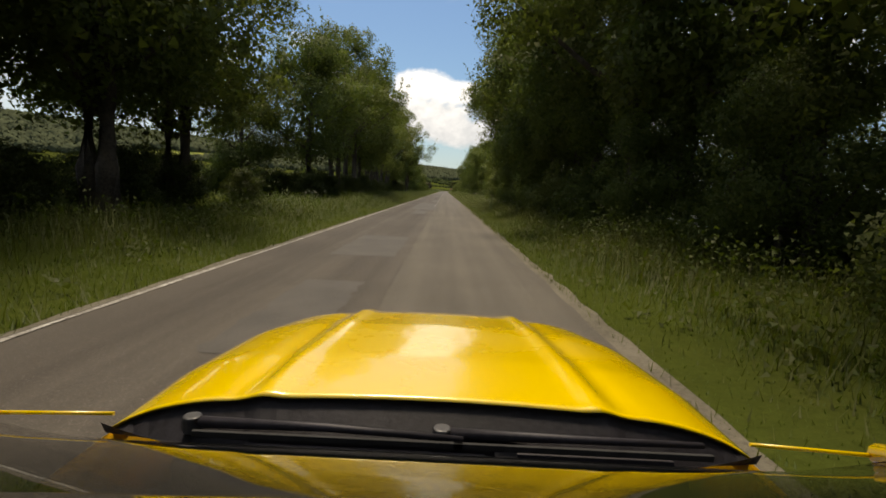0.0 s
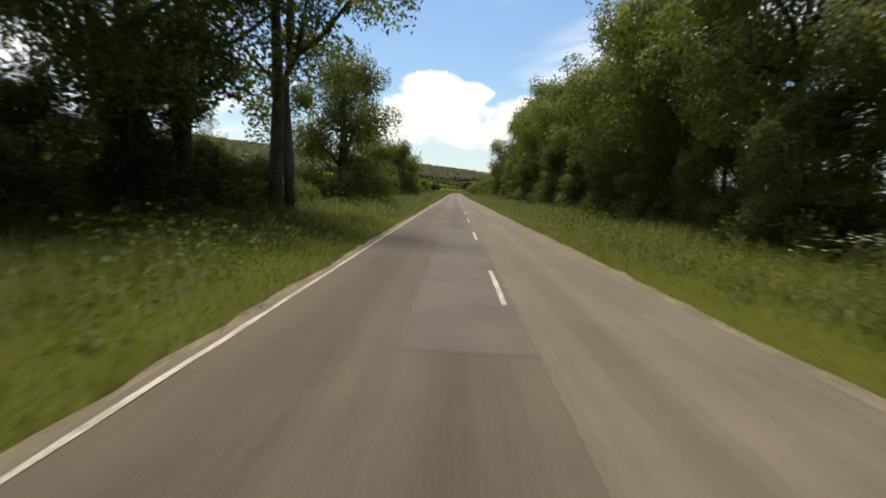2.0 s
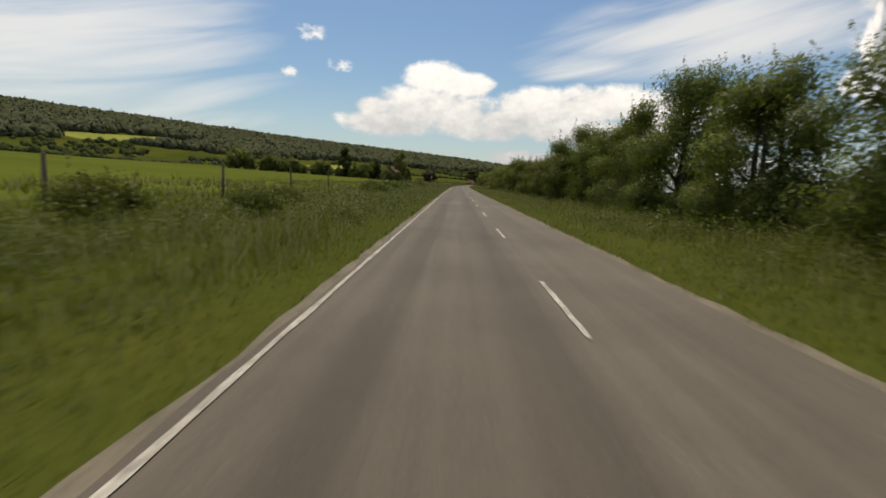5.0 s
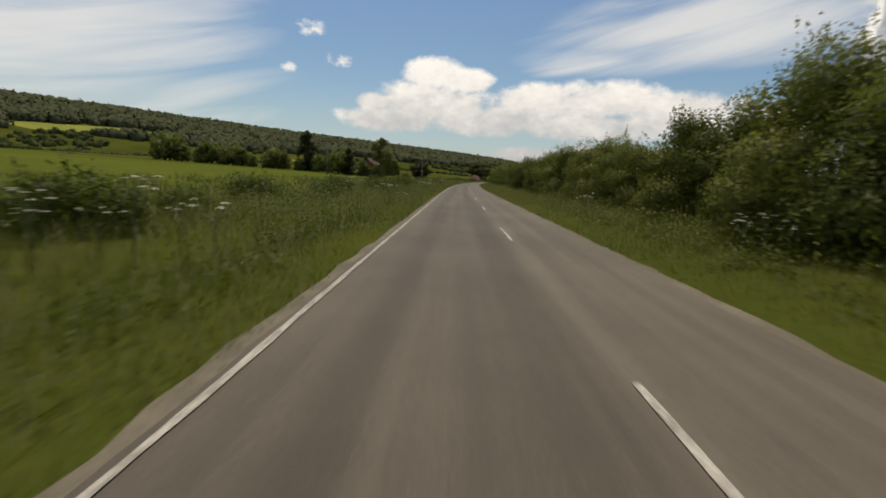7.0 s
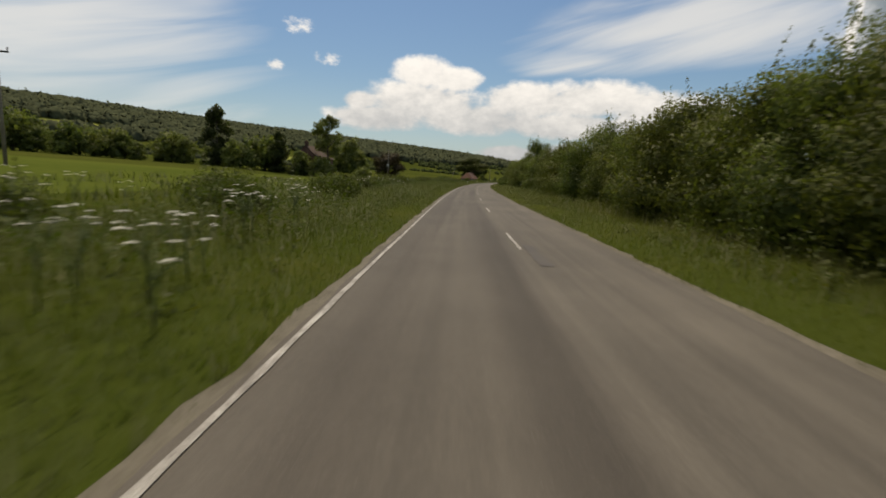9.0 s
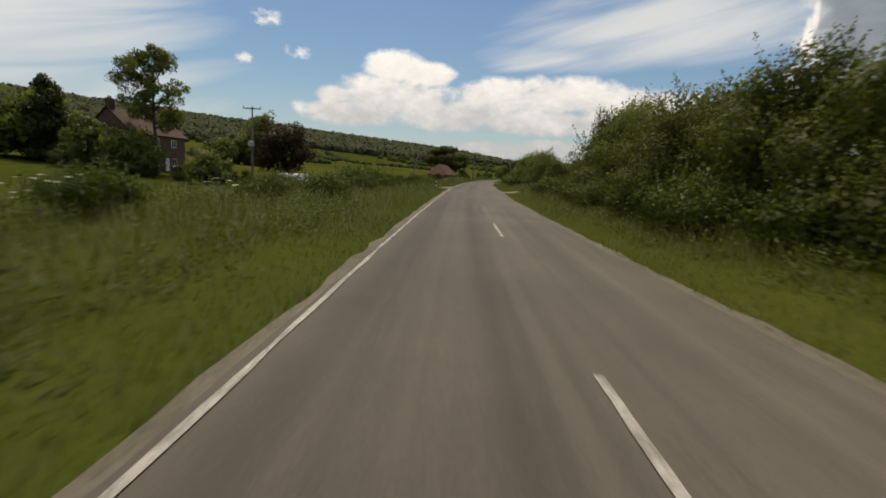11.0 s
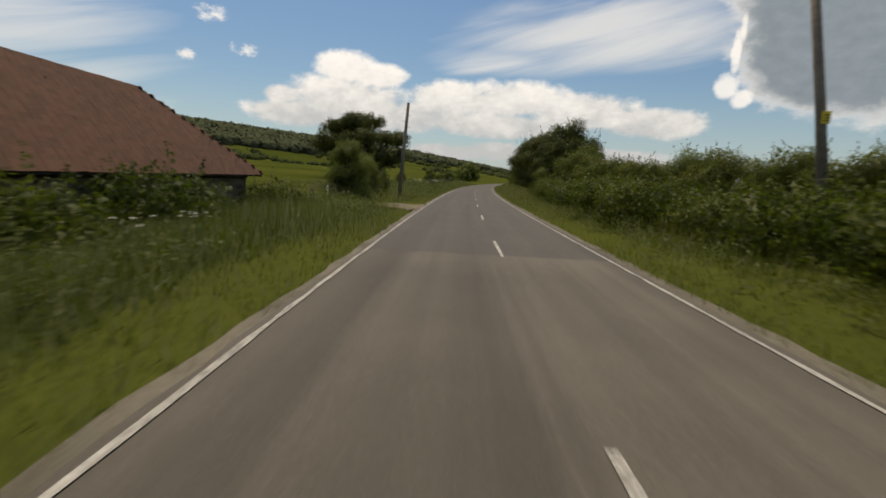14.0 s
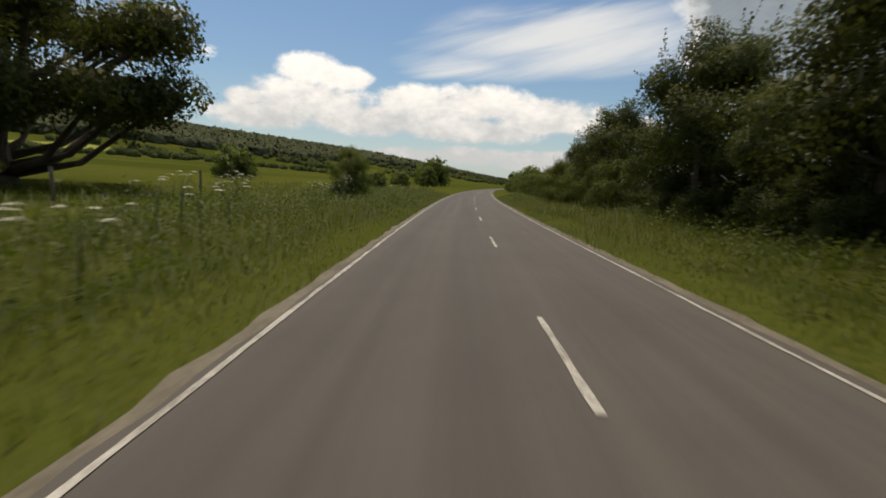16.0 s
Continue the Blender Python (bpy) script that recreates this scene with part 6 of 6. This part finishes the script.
def house_window(x, y, z, w_, h_, face):
    """A white casement with two panes, on a wall whose outside is towards face (+1 or -1 along x)."""
    bm = bmesh.new()
    for y0, y1, z0, z1 in ((-w_ / 2, -w_ / 2 + 0.07, 0, h_), (w_ / 2 - 0.07, w_ / 2, 0, h_), (-0.035, 0.035, 0.07, h_ - 0.07), (-w_ / 2 + 0.07, w_ / 2 - 0.07, 0, 0.07), (-w_ / 2 + 0.07, w_ / 2 - 0.07, h_ - 0.07, h_)):
        box(bm, x + face * 0.0, x + face * 0.07, y + y0, y + y1, z + z0, z + z1)
    win = part("window", bm, WHITE_PAINT, house, "white painted casement window")
    for k in (-1, 1):
        bm = bmesh.new()
        box(bm, x + face * 0.01, x + face * 0.03, y + k * w_ / 4 - w_ / 4 + 0.05, y + k * w_ / 4 + w_ / 4 - 0.05, z + 0.06, z + h_ - 0.06)
        part("pane", bm, GLASS_DARK, win, "dark window pane")
    bm = bmesh.new()
    box(bm, x, x + face * 0.14, y - w_ / 2 - 0.08, y + w_ / 2 + 0.08, z - 0.08, z - 0.004, 0.01)
    part("sill", bm, WHITE_PAINT, win, "painted sill")


for y in (-4.2, -0.8, 3.2):
    house_window(HW, y, 3.8, 1.25, 1.15, 1)
    house_window(HW, y, 0.7, 1.25, 1.25, 1)
bm = bmesh.new()
box(bm, HW, HW + 0.06, 1.0, 1.95, -0.1, 2.0, 0.01)
part("door", bm, WHITE_PAINT, house, "painted front door")


def wheel(parent, x, y, r, wide, m=None):
    """A tyre with a rim inside it."""
    bm = bmesh.new()
    cylinder(bm, r, -wide / 2, wide / 2, 24, pose(0, 0, 0, 0, 90), r * 0.12)
    w_ = part("wheel", bm, RUBBER, parent, "black rubber tyre", pose(x, y, r))
    bm = bmesh.new()
    sx = 1 if x > 0 else -1
    cylinder(bm, r * 0.62, wide * 0.38, wide * 0.53, 20, pose(0, 0, 0, 0, 90 * sx), 0.01)
    for k in range(5):
        box(bm, sx * wide * 0.5, sx * (wide * 0.5 + 0.02), -0.03, 0.03, 0.03, r * 0.58, 0.006, pose(0, 0, 0, 72 * k))
    part("rim", bm, ALLOY, w_, "grey wheel rim")


def hull(bm, sections):
    """A body lofted through sections along y: each a list of (x, z) half outlines, mirrored."""
    rings = []
    for y, half in sections:
        ring = [bm.verts.new((x, y, z)) for x, z in half] + [bm.verts.new((-x, y, z)) for x, z in half[::-1]]
        rings.append(ring)
    n = len(rings[0])
    for a, b in zip(rings, rings[1:]):
        for k in range(n):
            f = bm.faces.new((a[k], a[(k + 1) % n], b[(k + 1) % n], b[k]))
            f.smooth = True
    bm.faces.new(rings[0][::-1]), bm.faces.new(rings[-1])


van = thing("delivery_van", spot(471.5, -22.6, 96), "white panel van parked beside the drive", "van")
bm = bmesh.new()
hull(bm, [(-2.1, [(0.7, 0.45), (0.84, 0.55), (0.84, 1.1), (0.76, 1.75), (0.68, 1.82)]), (-2.0, [(0.76, 0.32), (0.88, 0.4), (0.88, 1.1), (0.8, 1.82), (0.72, 1.9)]), (0.9, [(0.76, 0.32), (0.88, 0.4), (0.88, 1.1), (0.8, 1.84), (0.72, 1.92)]), (1.5, [(0.76, 0.32), (0.88, 0.4), (0.88, 1.05), (0.8, 1.15), (0.72, 1.2)]), (2.15, [(0.74, 0.32), (0.84, 0.4), (0.84, 0.8), (0.76, 0.92), (0.66, 0.96)]), (2.25, [(0.6, 0.4), (0.74, 0.46), (0.74, 0.7), (0.66, 0.8), (0.56, 0.82)])])
part("body", bm, VAN_WHITE, van, "white painted panel body")
for x in (-0.8, 0.8):
    for y in (-1.35, 1.4):
        wheel(van, x, y, 0.31, 0.19)
bm = bmesh.new()
hull(bm, [(1.0, [(0.7, 1.2), (0.76, 1.24), (0.75, 1.5), (0.74, 1.72), (0.66, 1.78)]), (1.47, [(0.7, 1.16), (0.74, 1.17), (0.74, 1.19), (0.73, 1.2), (0.66, 1.22)])])
part("windscreen", bm, GLASS_DARK, van, "dark windscreen")
for x in (-1, 1):
    bm = bmesh.new()
    box(bm, x * 0.84, x * 0.886, -2.0, 0.2, 0.92, 0.97, 0.005)
    part("side_moulding", bm, RUBBER, van, "black side moulding")
    bm = bmesh.new()
    box(bm, x * 0.74 - 0.06, x * 0.74 + 0.06, -2.13, -2.05, 0.95, 1.35, 0.01)
    part("rear_light", bm, LAMP_RED, van, "red rear light")
bm = bmesh.new()
box(bm, -0.62, 0.62, -2.16, -2.06, 0.42, 0.56, 0.02)
part("bumper", bm, RUBBER, van, "black rear bumper")


def make_pickup(m, label, bed=True):
    top = thing("pickup_truck" if bed else "off_road_car", m, label, "car", "vehicles parked in the yard")
    bm = bmesh.new()
    hull(bm, [(-2.35, [(0.7, 0.5), (0.8, 0.55), (0.82, 0.8), (0.8, 0.98), (0.74, 1.0)]), (0.9, [(0.74, 0.42), (0.86, 0.48), (0.88, 0.8), (0.84, 1.0), (0.76, 1.04)]), (2.1, [(0.72, 0.42), (0.84, 0.48), (0.86, 0.76), (0.8, 0.94), (0.7, 0.98)]), (2.3, [(0.6, 0.48), (0.72, 0.52), (0.74, 0.7), (0.68, 0.82), (0.58, 0.84)])])
    part("body", bm, CAR_DARK, top)
    y0 = -0.75 if bed else -2.2
    bm = bmesh.new()
    hull(bm, [(y0 - 0.12, [(0.6, 1.0), (0.76, 1.02), (0.74, 1.2), (0.7, 1.45), (0.6, 1.5)]), (y0, [(0.6, 1.0), (0.78, 1.02), (0.75, 1.25), (0.68, 1.56), (0.56, 1.62)]), (0.55, [(0.6, 1.0), (0.78, 1.02), (0.75, 1.25), (0.68, 1.56), (0.56, 1.62)]), (1.05, [(0.6, 1.0), (0.76, 1.02), (0.74, 1.04), (0.7, 1.06), (0.58, 1.08)])])
    part("cabin", bm, CAR_DARK, top)
    for x in (-1, 1):
        bm = bmesh.new()
        box(bm, x * 0.70, x * 0.765, y0 + 0.15, 0.5, 1.12, 1.46, 0.015)
        part("side_window", bm, GLASS_DARK, top, "dark side window")
        bm = bmesh.new()
        box(bm, x * 0.7 - 0.05, x * 0.7 + 0.05, -2.38, -2.3, 0.66, 0.9, 0.01)
        part("rear_light", bm, LAMP_RED, top, "red rear light")
        for y in (-1.45, 1.45):
            wheel(top, x * 0.78, y, 0.36, 0.22)
    bm = bmesh.new()
    box(bm, -0.55, 0.55, y0 - 0.16, y0 - 0.1, 1.15, 1.45, 0.015)
    part("rear_window", bm, GLASS_DARK, top, "dark rear window")
    bm = bmesh.new()
    box(bm, -0.2, 0.2, -2.39, -2.34, 0.68, 0.8, 0.005)
    part("plate", bm, WHITE_PAINT, top, "blank pale plate")
    if not bed:
        bm = bmesh.new()
        cylinder(bm, 0.33, 2.36, 2.54, 20, pose(0, 0, 0.9, 90), 0.03)
        part("spare_wheel", bm, RUBBER, top, "covered spare wheel")
    return top


make_pickup(spot(494.5, -31.8, 60), "dark grey pickup truck parked in the yard")
make_pickup(spot(486, -24.4, 50), "dark off-road car with a spare wheel parked in the yard", False)

# ---- the yellow car under the start of the way ----


def yellow(n):
    v = n.obj()
    flake, dust = n.noise(v, 700.0, 2.0), n.noise(v, 3.0, 5.0, 0.6)
    c = n.mix(n.math("MULTIPLY", flake, 0.2), (0.82, 0.555, 0.003), (0.88, 0.63, 0.02))
    c = n.mix(n.math("MULTIPLY", n.ramp(dust, 0.5, 0.8), 0.08), c, (0.55, 0.48, 0.30))
    return c, n.ramp(dust, 0.3, 0.8, 0.22, 0.34), None


YELLOW = material("yellow_car_paint", yellow, 0.25, 0.0, 0.5, 1.0)
SCREEN = material("windscreen_glass", lambda n: ((0.008, 0.010, 0.009), n.ramp(n.noise(n.obj(), 4.0, 5.0), 0.3, 0.8, 0.0, 0.03), None), 0.01, spec=0.8)
SCREEN.node_tree.nodes["Principled BSDF"].inputs["IOR"].default_value = 1.9
TRIM_BLACK = material("black_plastic_trim", two_scale((0.012, 0.011, 0.014), (0.035, 0.032, 0.04), 3.0, 60.0, 0.002, 0.4), 0.55)
car_x, car_y = at(0, 0.97)
car = thing("sports_car", pose(float(car_x), float(car_y), 0.05), "glossy yellow sports car standing on the road", "car")


def hood_z(x, y):
    """The bonnet's surface: a crown, two ridges that draw together, and a dropping nose."""
    z = float(np.interp(y, [0.9, 1.2, 1.6, 1.9, 2.1, 2.3, 2.45, 2.55], [0.905, 0.895, 0.862, 0.822, 0.776, 0.70, 0.60, 0.50]))
    wd = hood_w(y)
    q = abs(x) / wd
    rx = float(np.interp(y, [0.9, 2.1], [0.345, 0.295]))
    e = abs(x) - rx
    ridge = 0.013 * math.exp(-(e / 0.026) ** 2) - 0.006 * math.exp(-((e - 0.06) / 0.03) ** 2)
    fade = float(np.interp(y, [0.9, 1.0, 2.0, 2.3], [0.35, 1, 1, 0.2]))
    return z - 0.030 * q ** 2 - 0.055 * q ** 7 + ridge * fade


def hood_w(y):
    return float(np.interp(y, [0.8, 0.9, 1.2, 1.6, 1.85, 2.05, 2.25, 2.45, 2.55], [0.645, 0.65, 0.665, 0.665, 0.635, 0.585, 0.52, 0.43, 0.36]))


def rear_edge(q):
    return 0.915 - 0.02 * abs(q) ** 2 + 0.0 * q


bm = bmesh.new()
grid = []
NX, NY = 72, 60
for j in range(NY + 1):
    row = []
    for i in range(NX + 1):
        q = -1 + 2 * i / NX
        y0 = rear_edge(q)
        y = y0 + (2.55 - y0) * j / NY
        x = q * hood_w(y)
        row.append(bm.verts.new((x, y, hood_z(x, y))))
    grid.append(row)
for j in range(NY):
    for i in range(NX):
        f = bm.faces.new((grid[j][i], grid[j][i + 1], grid[j + 1][i + 1], grid[j + 1][i]))
        f.smooth = True
# turned-down rim
rim_ = [grid[0][i] for i in range(NX + 1)] + [grid[j][NX] for j in range(1, NY + 1)] + [grid[NY][i] for i in range(NX - 1, -1, -1)] + [grid[j][0] for j in range(NY - 1, 0, -1)]
low_ = [bm.verts.new(v.co + Vector((0, 0.012, -0.008) if k <= NX else (0, 0, -0.05))) for k, v in enumerate(rim_)]
for k in range(len(rim_)):
    bm.faces.new((rim_[k], low_[k], low_[(k + 1) % len(rim_)], rim_[(k + 1) % len(rim_)]))
part("bonnet", bm, YELLOW, car, "glossy yellow bonnet with two ridges")
# wings: from the bonnet's edge out and down to the flanks
for sx in (-1, 1):
    bm = bmesh.new()
    rows_ = []
    for y in np.linspace(0.55, 2.62, 30):
        wd = hood_w(min(y, 2.55))
        zt = hood_z(wd, min(max(y, 0.9), 2.55)) - 0.012
        nose = float(np.interp(y, [2.0, 2.62], [0.0, 0.18]))
        outer = 0.83 - nose
        prof = [(wd + 0.004, zt), (wd + 0.25 * (outer - wd), zt - 0.05), (wd + 0.7 * (outer - wd), zt - 0.17), (outer, min(0.52, zt - 0.2)), (outer, 0.34), (outer - 0.05, 0.2)]
        rows_.append([bm.verts.new((sx * a, y, max(b, 0.16))) for a, b in prof])
    for a, b in zip(rows_, rows_[1:]):
        for k in range(len(a) - 1):
            f = bm.faces.new((a[k], a[k + 1], b[k + 1], b[k]))
            f.smooth = True
    bmesh.ops.solidify(bm, geom=bm.faces[:], thickness=0.012)
    part("wing", bm, YELLOW, car, "yellow front wing")
# scuttle with its grille slats and wipers
bm = bmesh.new()
top_ = []
for i in range(41):
    q = -1 + i / 20
    x = q * 0.64
    yf, yb = rear_edge(q) - 0.006, 0.735 + 0.13 * abs(q) ** 2.4
    top_.append((bm.verts.new((x, yf + 0.02, hood_z(q * 0.64, yf + 0.02) - 0.006)), bm.verts.new((x, (yf + yb) / 2, 0.835 - 0.01 * q * q)), bm.verts.new((x, yb, 0.862 - 0.01 * q * q))))
for a, b in zip(top_, top_[1:]):
    for k in range(2):
        bm.faces.new((a[k], b[k], b[k + 1], a[k + 1]))
bmesh.ops.solidify(bm, geom=bm.faces[:], thickness=0.01)
part("scuttle", bm, TRIM_BLACK, car, "black plastic scuttle below the windscreen")
for x0, x1, y in ((-0.34, 0.12, 0.835), (-0.34, 0.10, 0.815), (-0.34, 0.11, 0.795), (0.16, 0.46, 0.845), (0.16, 0.45, 0.825)):
    bm = bmesh.new()
    box(bm, x0, x1, y - 0.004, y + 0.004, 0.842, 0.853, 0.002)
    part("grille_slat", bm, TRIM_BLACK, car, "thin grey grille slat")
for x0, x1 in ((-0.46, 0.06), (0.02, 0.52)):
    bm = bmesh.new()
    tube(bm, [(x0, 0.862, 0.865), ((x0 + x1) / 2, 0.85, 0.872), (x1, 0.838 + (0.02 if x1 > 0.3 else 0), 0.868)], [0.012, 0.008, 0.006], 8)
    wip = part("wiper", bm, TRIM_BLACK, car, "black wiper arm")
    bm = bmesh.new()
    box(bm, x0 + 0.02, x1, 0.818, 0.826, 0.858, 0.87, 0.002)
    part("wiper_blade", bm, RUBBER, wip, "rubber wiper blade")
    bm = bmesh.new()
    cylinder(bm, 0.018, 0.845, 0.878, 12, pose(x0, 0.862, 0), 0.004)
    part("wiper_spindle", bm, DARK_STEEL, wip, "wiper spindle cap")
# windscreen: a slightly bowed pane from the scuttle up to the roof
bm = bmesh.new()
rows_ = []
for j in range(13):
    k = j / 12
    row = []
    for i in range(25):
        q = -1 + i / 12
        wide_ = 0.86 - 0.24 * k
        y = (0.73 + 0.12 * abs(q) ** 2.2) * (1 - k) + (0.115 - 0.05 * abs(q) ** 2) * k
        z = 0.868 + (1.235 - 0.868) * k + 0.03 * math.sin(math.pi * k) - 0.03 * q * q * (0.3 + k)
        row.append(bm.verts.new((q * wide_, y, z)))
    rows_.append(row)
for a, b in zip(rows_, rows_[1:]):
    for k in range(24):
        f = bm.faces.new((a[k], a[k + 1], b[k + 1], b[k]))
        f.smooth = True
bmesh.ops.solidify(bm, geom=bm.faces[:], thickness=-0.006)
part("windscreen", bm, SCREEN, car, "dark glossy windscreen that mirrors the bonnet")
for sx in (-1, 1):
    bm = bmesh.new()
    tube(bm, [(sx * 0.90, 0.90, 0.845), (sx * 0.80, 0.5, 1.02), (sx * 0.66, 0.06, 1.215), (sx * 0.63, -0.1, 1.235)], [0.022, 0.024, 0.028, 0.03], 10)
    part("pillar", bm, YELLOW, car, "yellow windscreen pillar")
    bm = bmesh.new()
    tube(bm, [(sx * 0.64, 0.902, 0.852), (sx * 0.78, 0.905, 0.845), (sx * 0.90, 0.90, 0.842)], [0.004, 0.004, 0.005], 8)
    part("wing_edge", bm, YELLOW, car, "yellow edge of the wing below the windscreen")
# roof, rear deck and flanks
bm = bmesh.new()
hull(bm, [(0.10, [(0.42, 1.20), (0.58, 1.205), (0.6, 1.21), (0.5, 1.235), (0.3, 1.25)]), (-0.1, [(0.5, 1.19), (0.64, 1.2), (0.655, 1.215), (0.54, 1.255), (0.32, 1.272)]), (-0.7, [(0.5, 1.18), (0.63, 1.19), (0.64, 1.205), (0.53, 1.245), (0.32, 1.262)]), (-1.1, [(0.46, 1.12), (0.58, 1.13), (0.59, 1.145), (0.5, 1.18), (0.3, 1.195)])])
part("roof", bm, YELLOW, car, "yellow roof panel")
bm = bmesh.new()
hull(bm, [(0.55, [(0.74, 0.2), (0.83, 0.3), (0.84, 0.6), (0.8, 0.8), (0.72, 0.83)]), (0.0, [(0.74, 0.18), (0.84, 0.28), (0.85, 0.6), (0.81, 0.82), (0.72, 0.85)]), (-1.0, [(0.74, 0.18), (0.85, 0.28), (0.87, 0.62), (0.83, 0.84), (0.72, 0.87)]), (-1.55, [(0.72, 0.24), (0.84, 0.32), (0.86, 0.64), (0.78, 0.84), (0.62, 0.88)]), (-1.75, [(0.58, 0.3), (0.72, 0.38), (0.74, 0.62), (0.66, 0.78), (0.5, 0.82)])])
part("body", bm, YELLOW, car, "yellow doors and rear body")
bm = bmesh.new()
hull(bm, [(0.3, [(0.62, 0.84), (0.74, 0.86), (0.74, 0.9), (0.7, 0.98), (0.62, 1.0)]), (-0.05, [(0.62, 0.84), (0.78, 0.86), (0.76, 0.95), (0.645, 1.17), (0.54, 1.2)]), (-0.9, [(0.6, 0.86), (0.76, 0.88), (0.74, 0.95), (0.6, 1.13), (0.5, 1.15)]), (-1.5, [(0.5, 0.86), (0.6, 0.87), (0.6, 0.88), (0.56, 0.89), (0.46, 0.9)])])
part("side_glass", bm, GLASS_DARK, car, "dark cabin glass")
for sx in (-1, 1):
    for y in (1.72, -1.05):
        wheel(car, sx * 0.76, y, 0.32, 0.2)
    bm = bmesh.new()
    hull(bm, [(2.2, [(0.02, -0.05), (0.12, -0.04), (0.13, 0.0), (0.12, 0.05), (0.02, 0.06)]), (2.42, [(0.02, -0.05), (0.09, -0.04), (0.1, 0.0), (0.08, 0.03), (0.02, 0.035)])])
    bmesh.ops.translate(bm, verts=bm.verts, vec=(sx * 0.5, 0, 0.6))
    part("headlight", bm, GLASS_DARK, car, "dark glazed headlight")
bm = bmesh.new()
hull(bm, [(2.45, [(0.5, 0.16), (0.66, 0.2), (0.66, 0.36), (0.6, 0.46), (0.45, 0.48)]), (2.68, [(0.4, 0.18), (0.52, 0.22), (0.52, 0.34), (0.46, 0.42), (0.34, 0.44)])])
part("bumper", bm, YELLOW, car, "yellow front bumper")
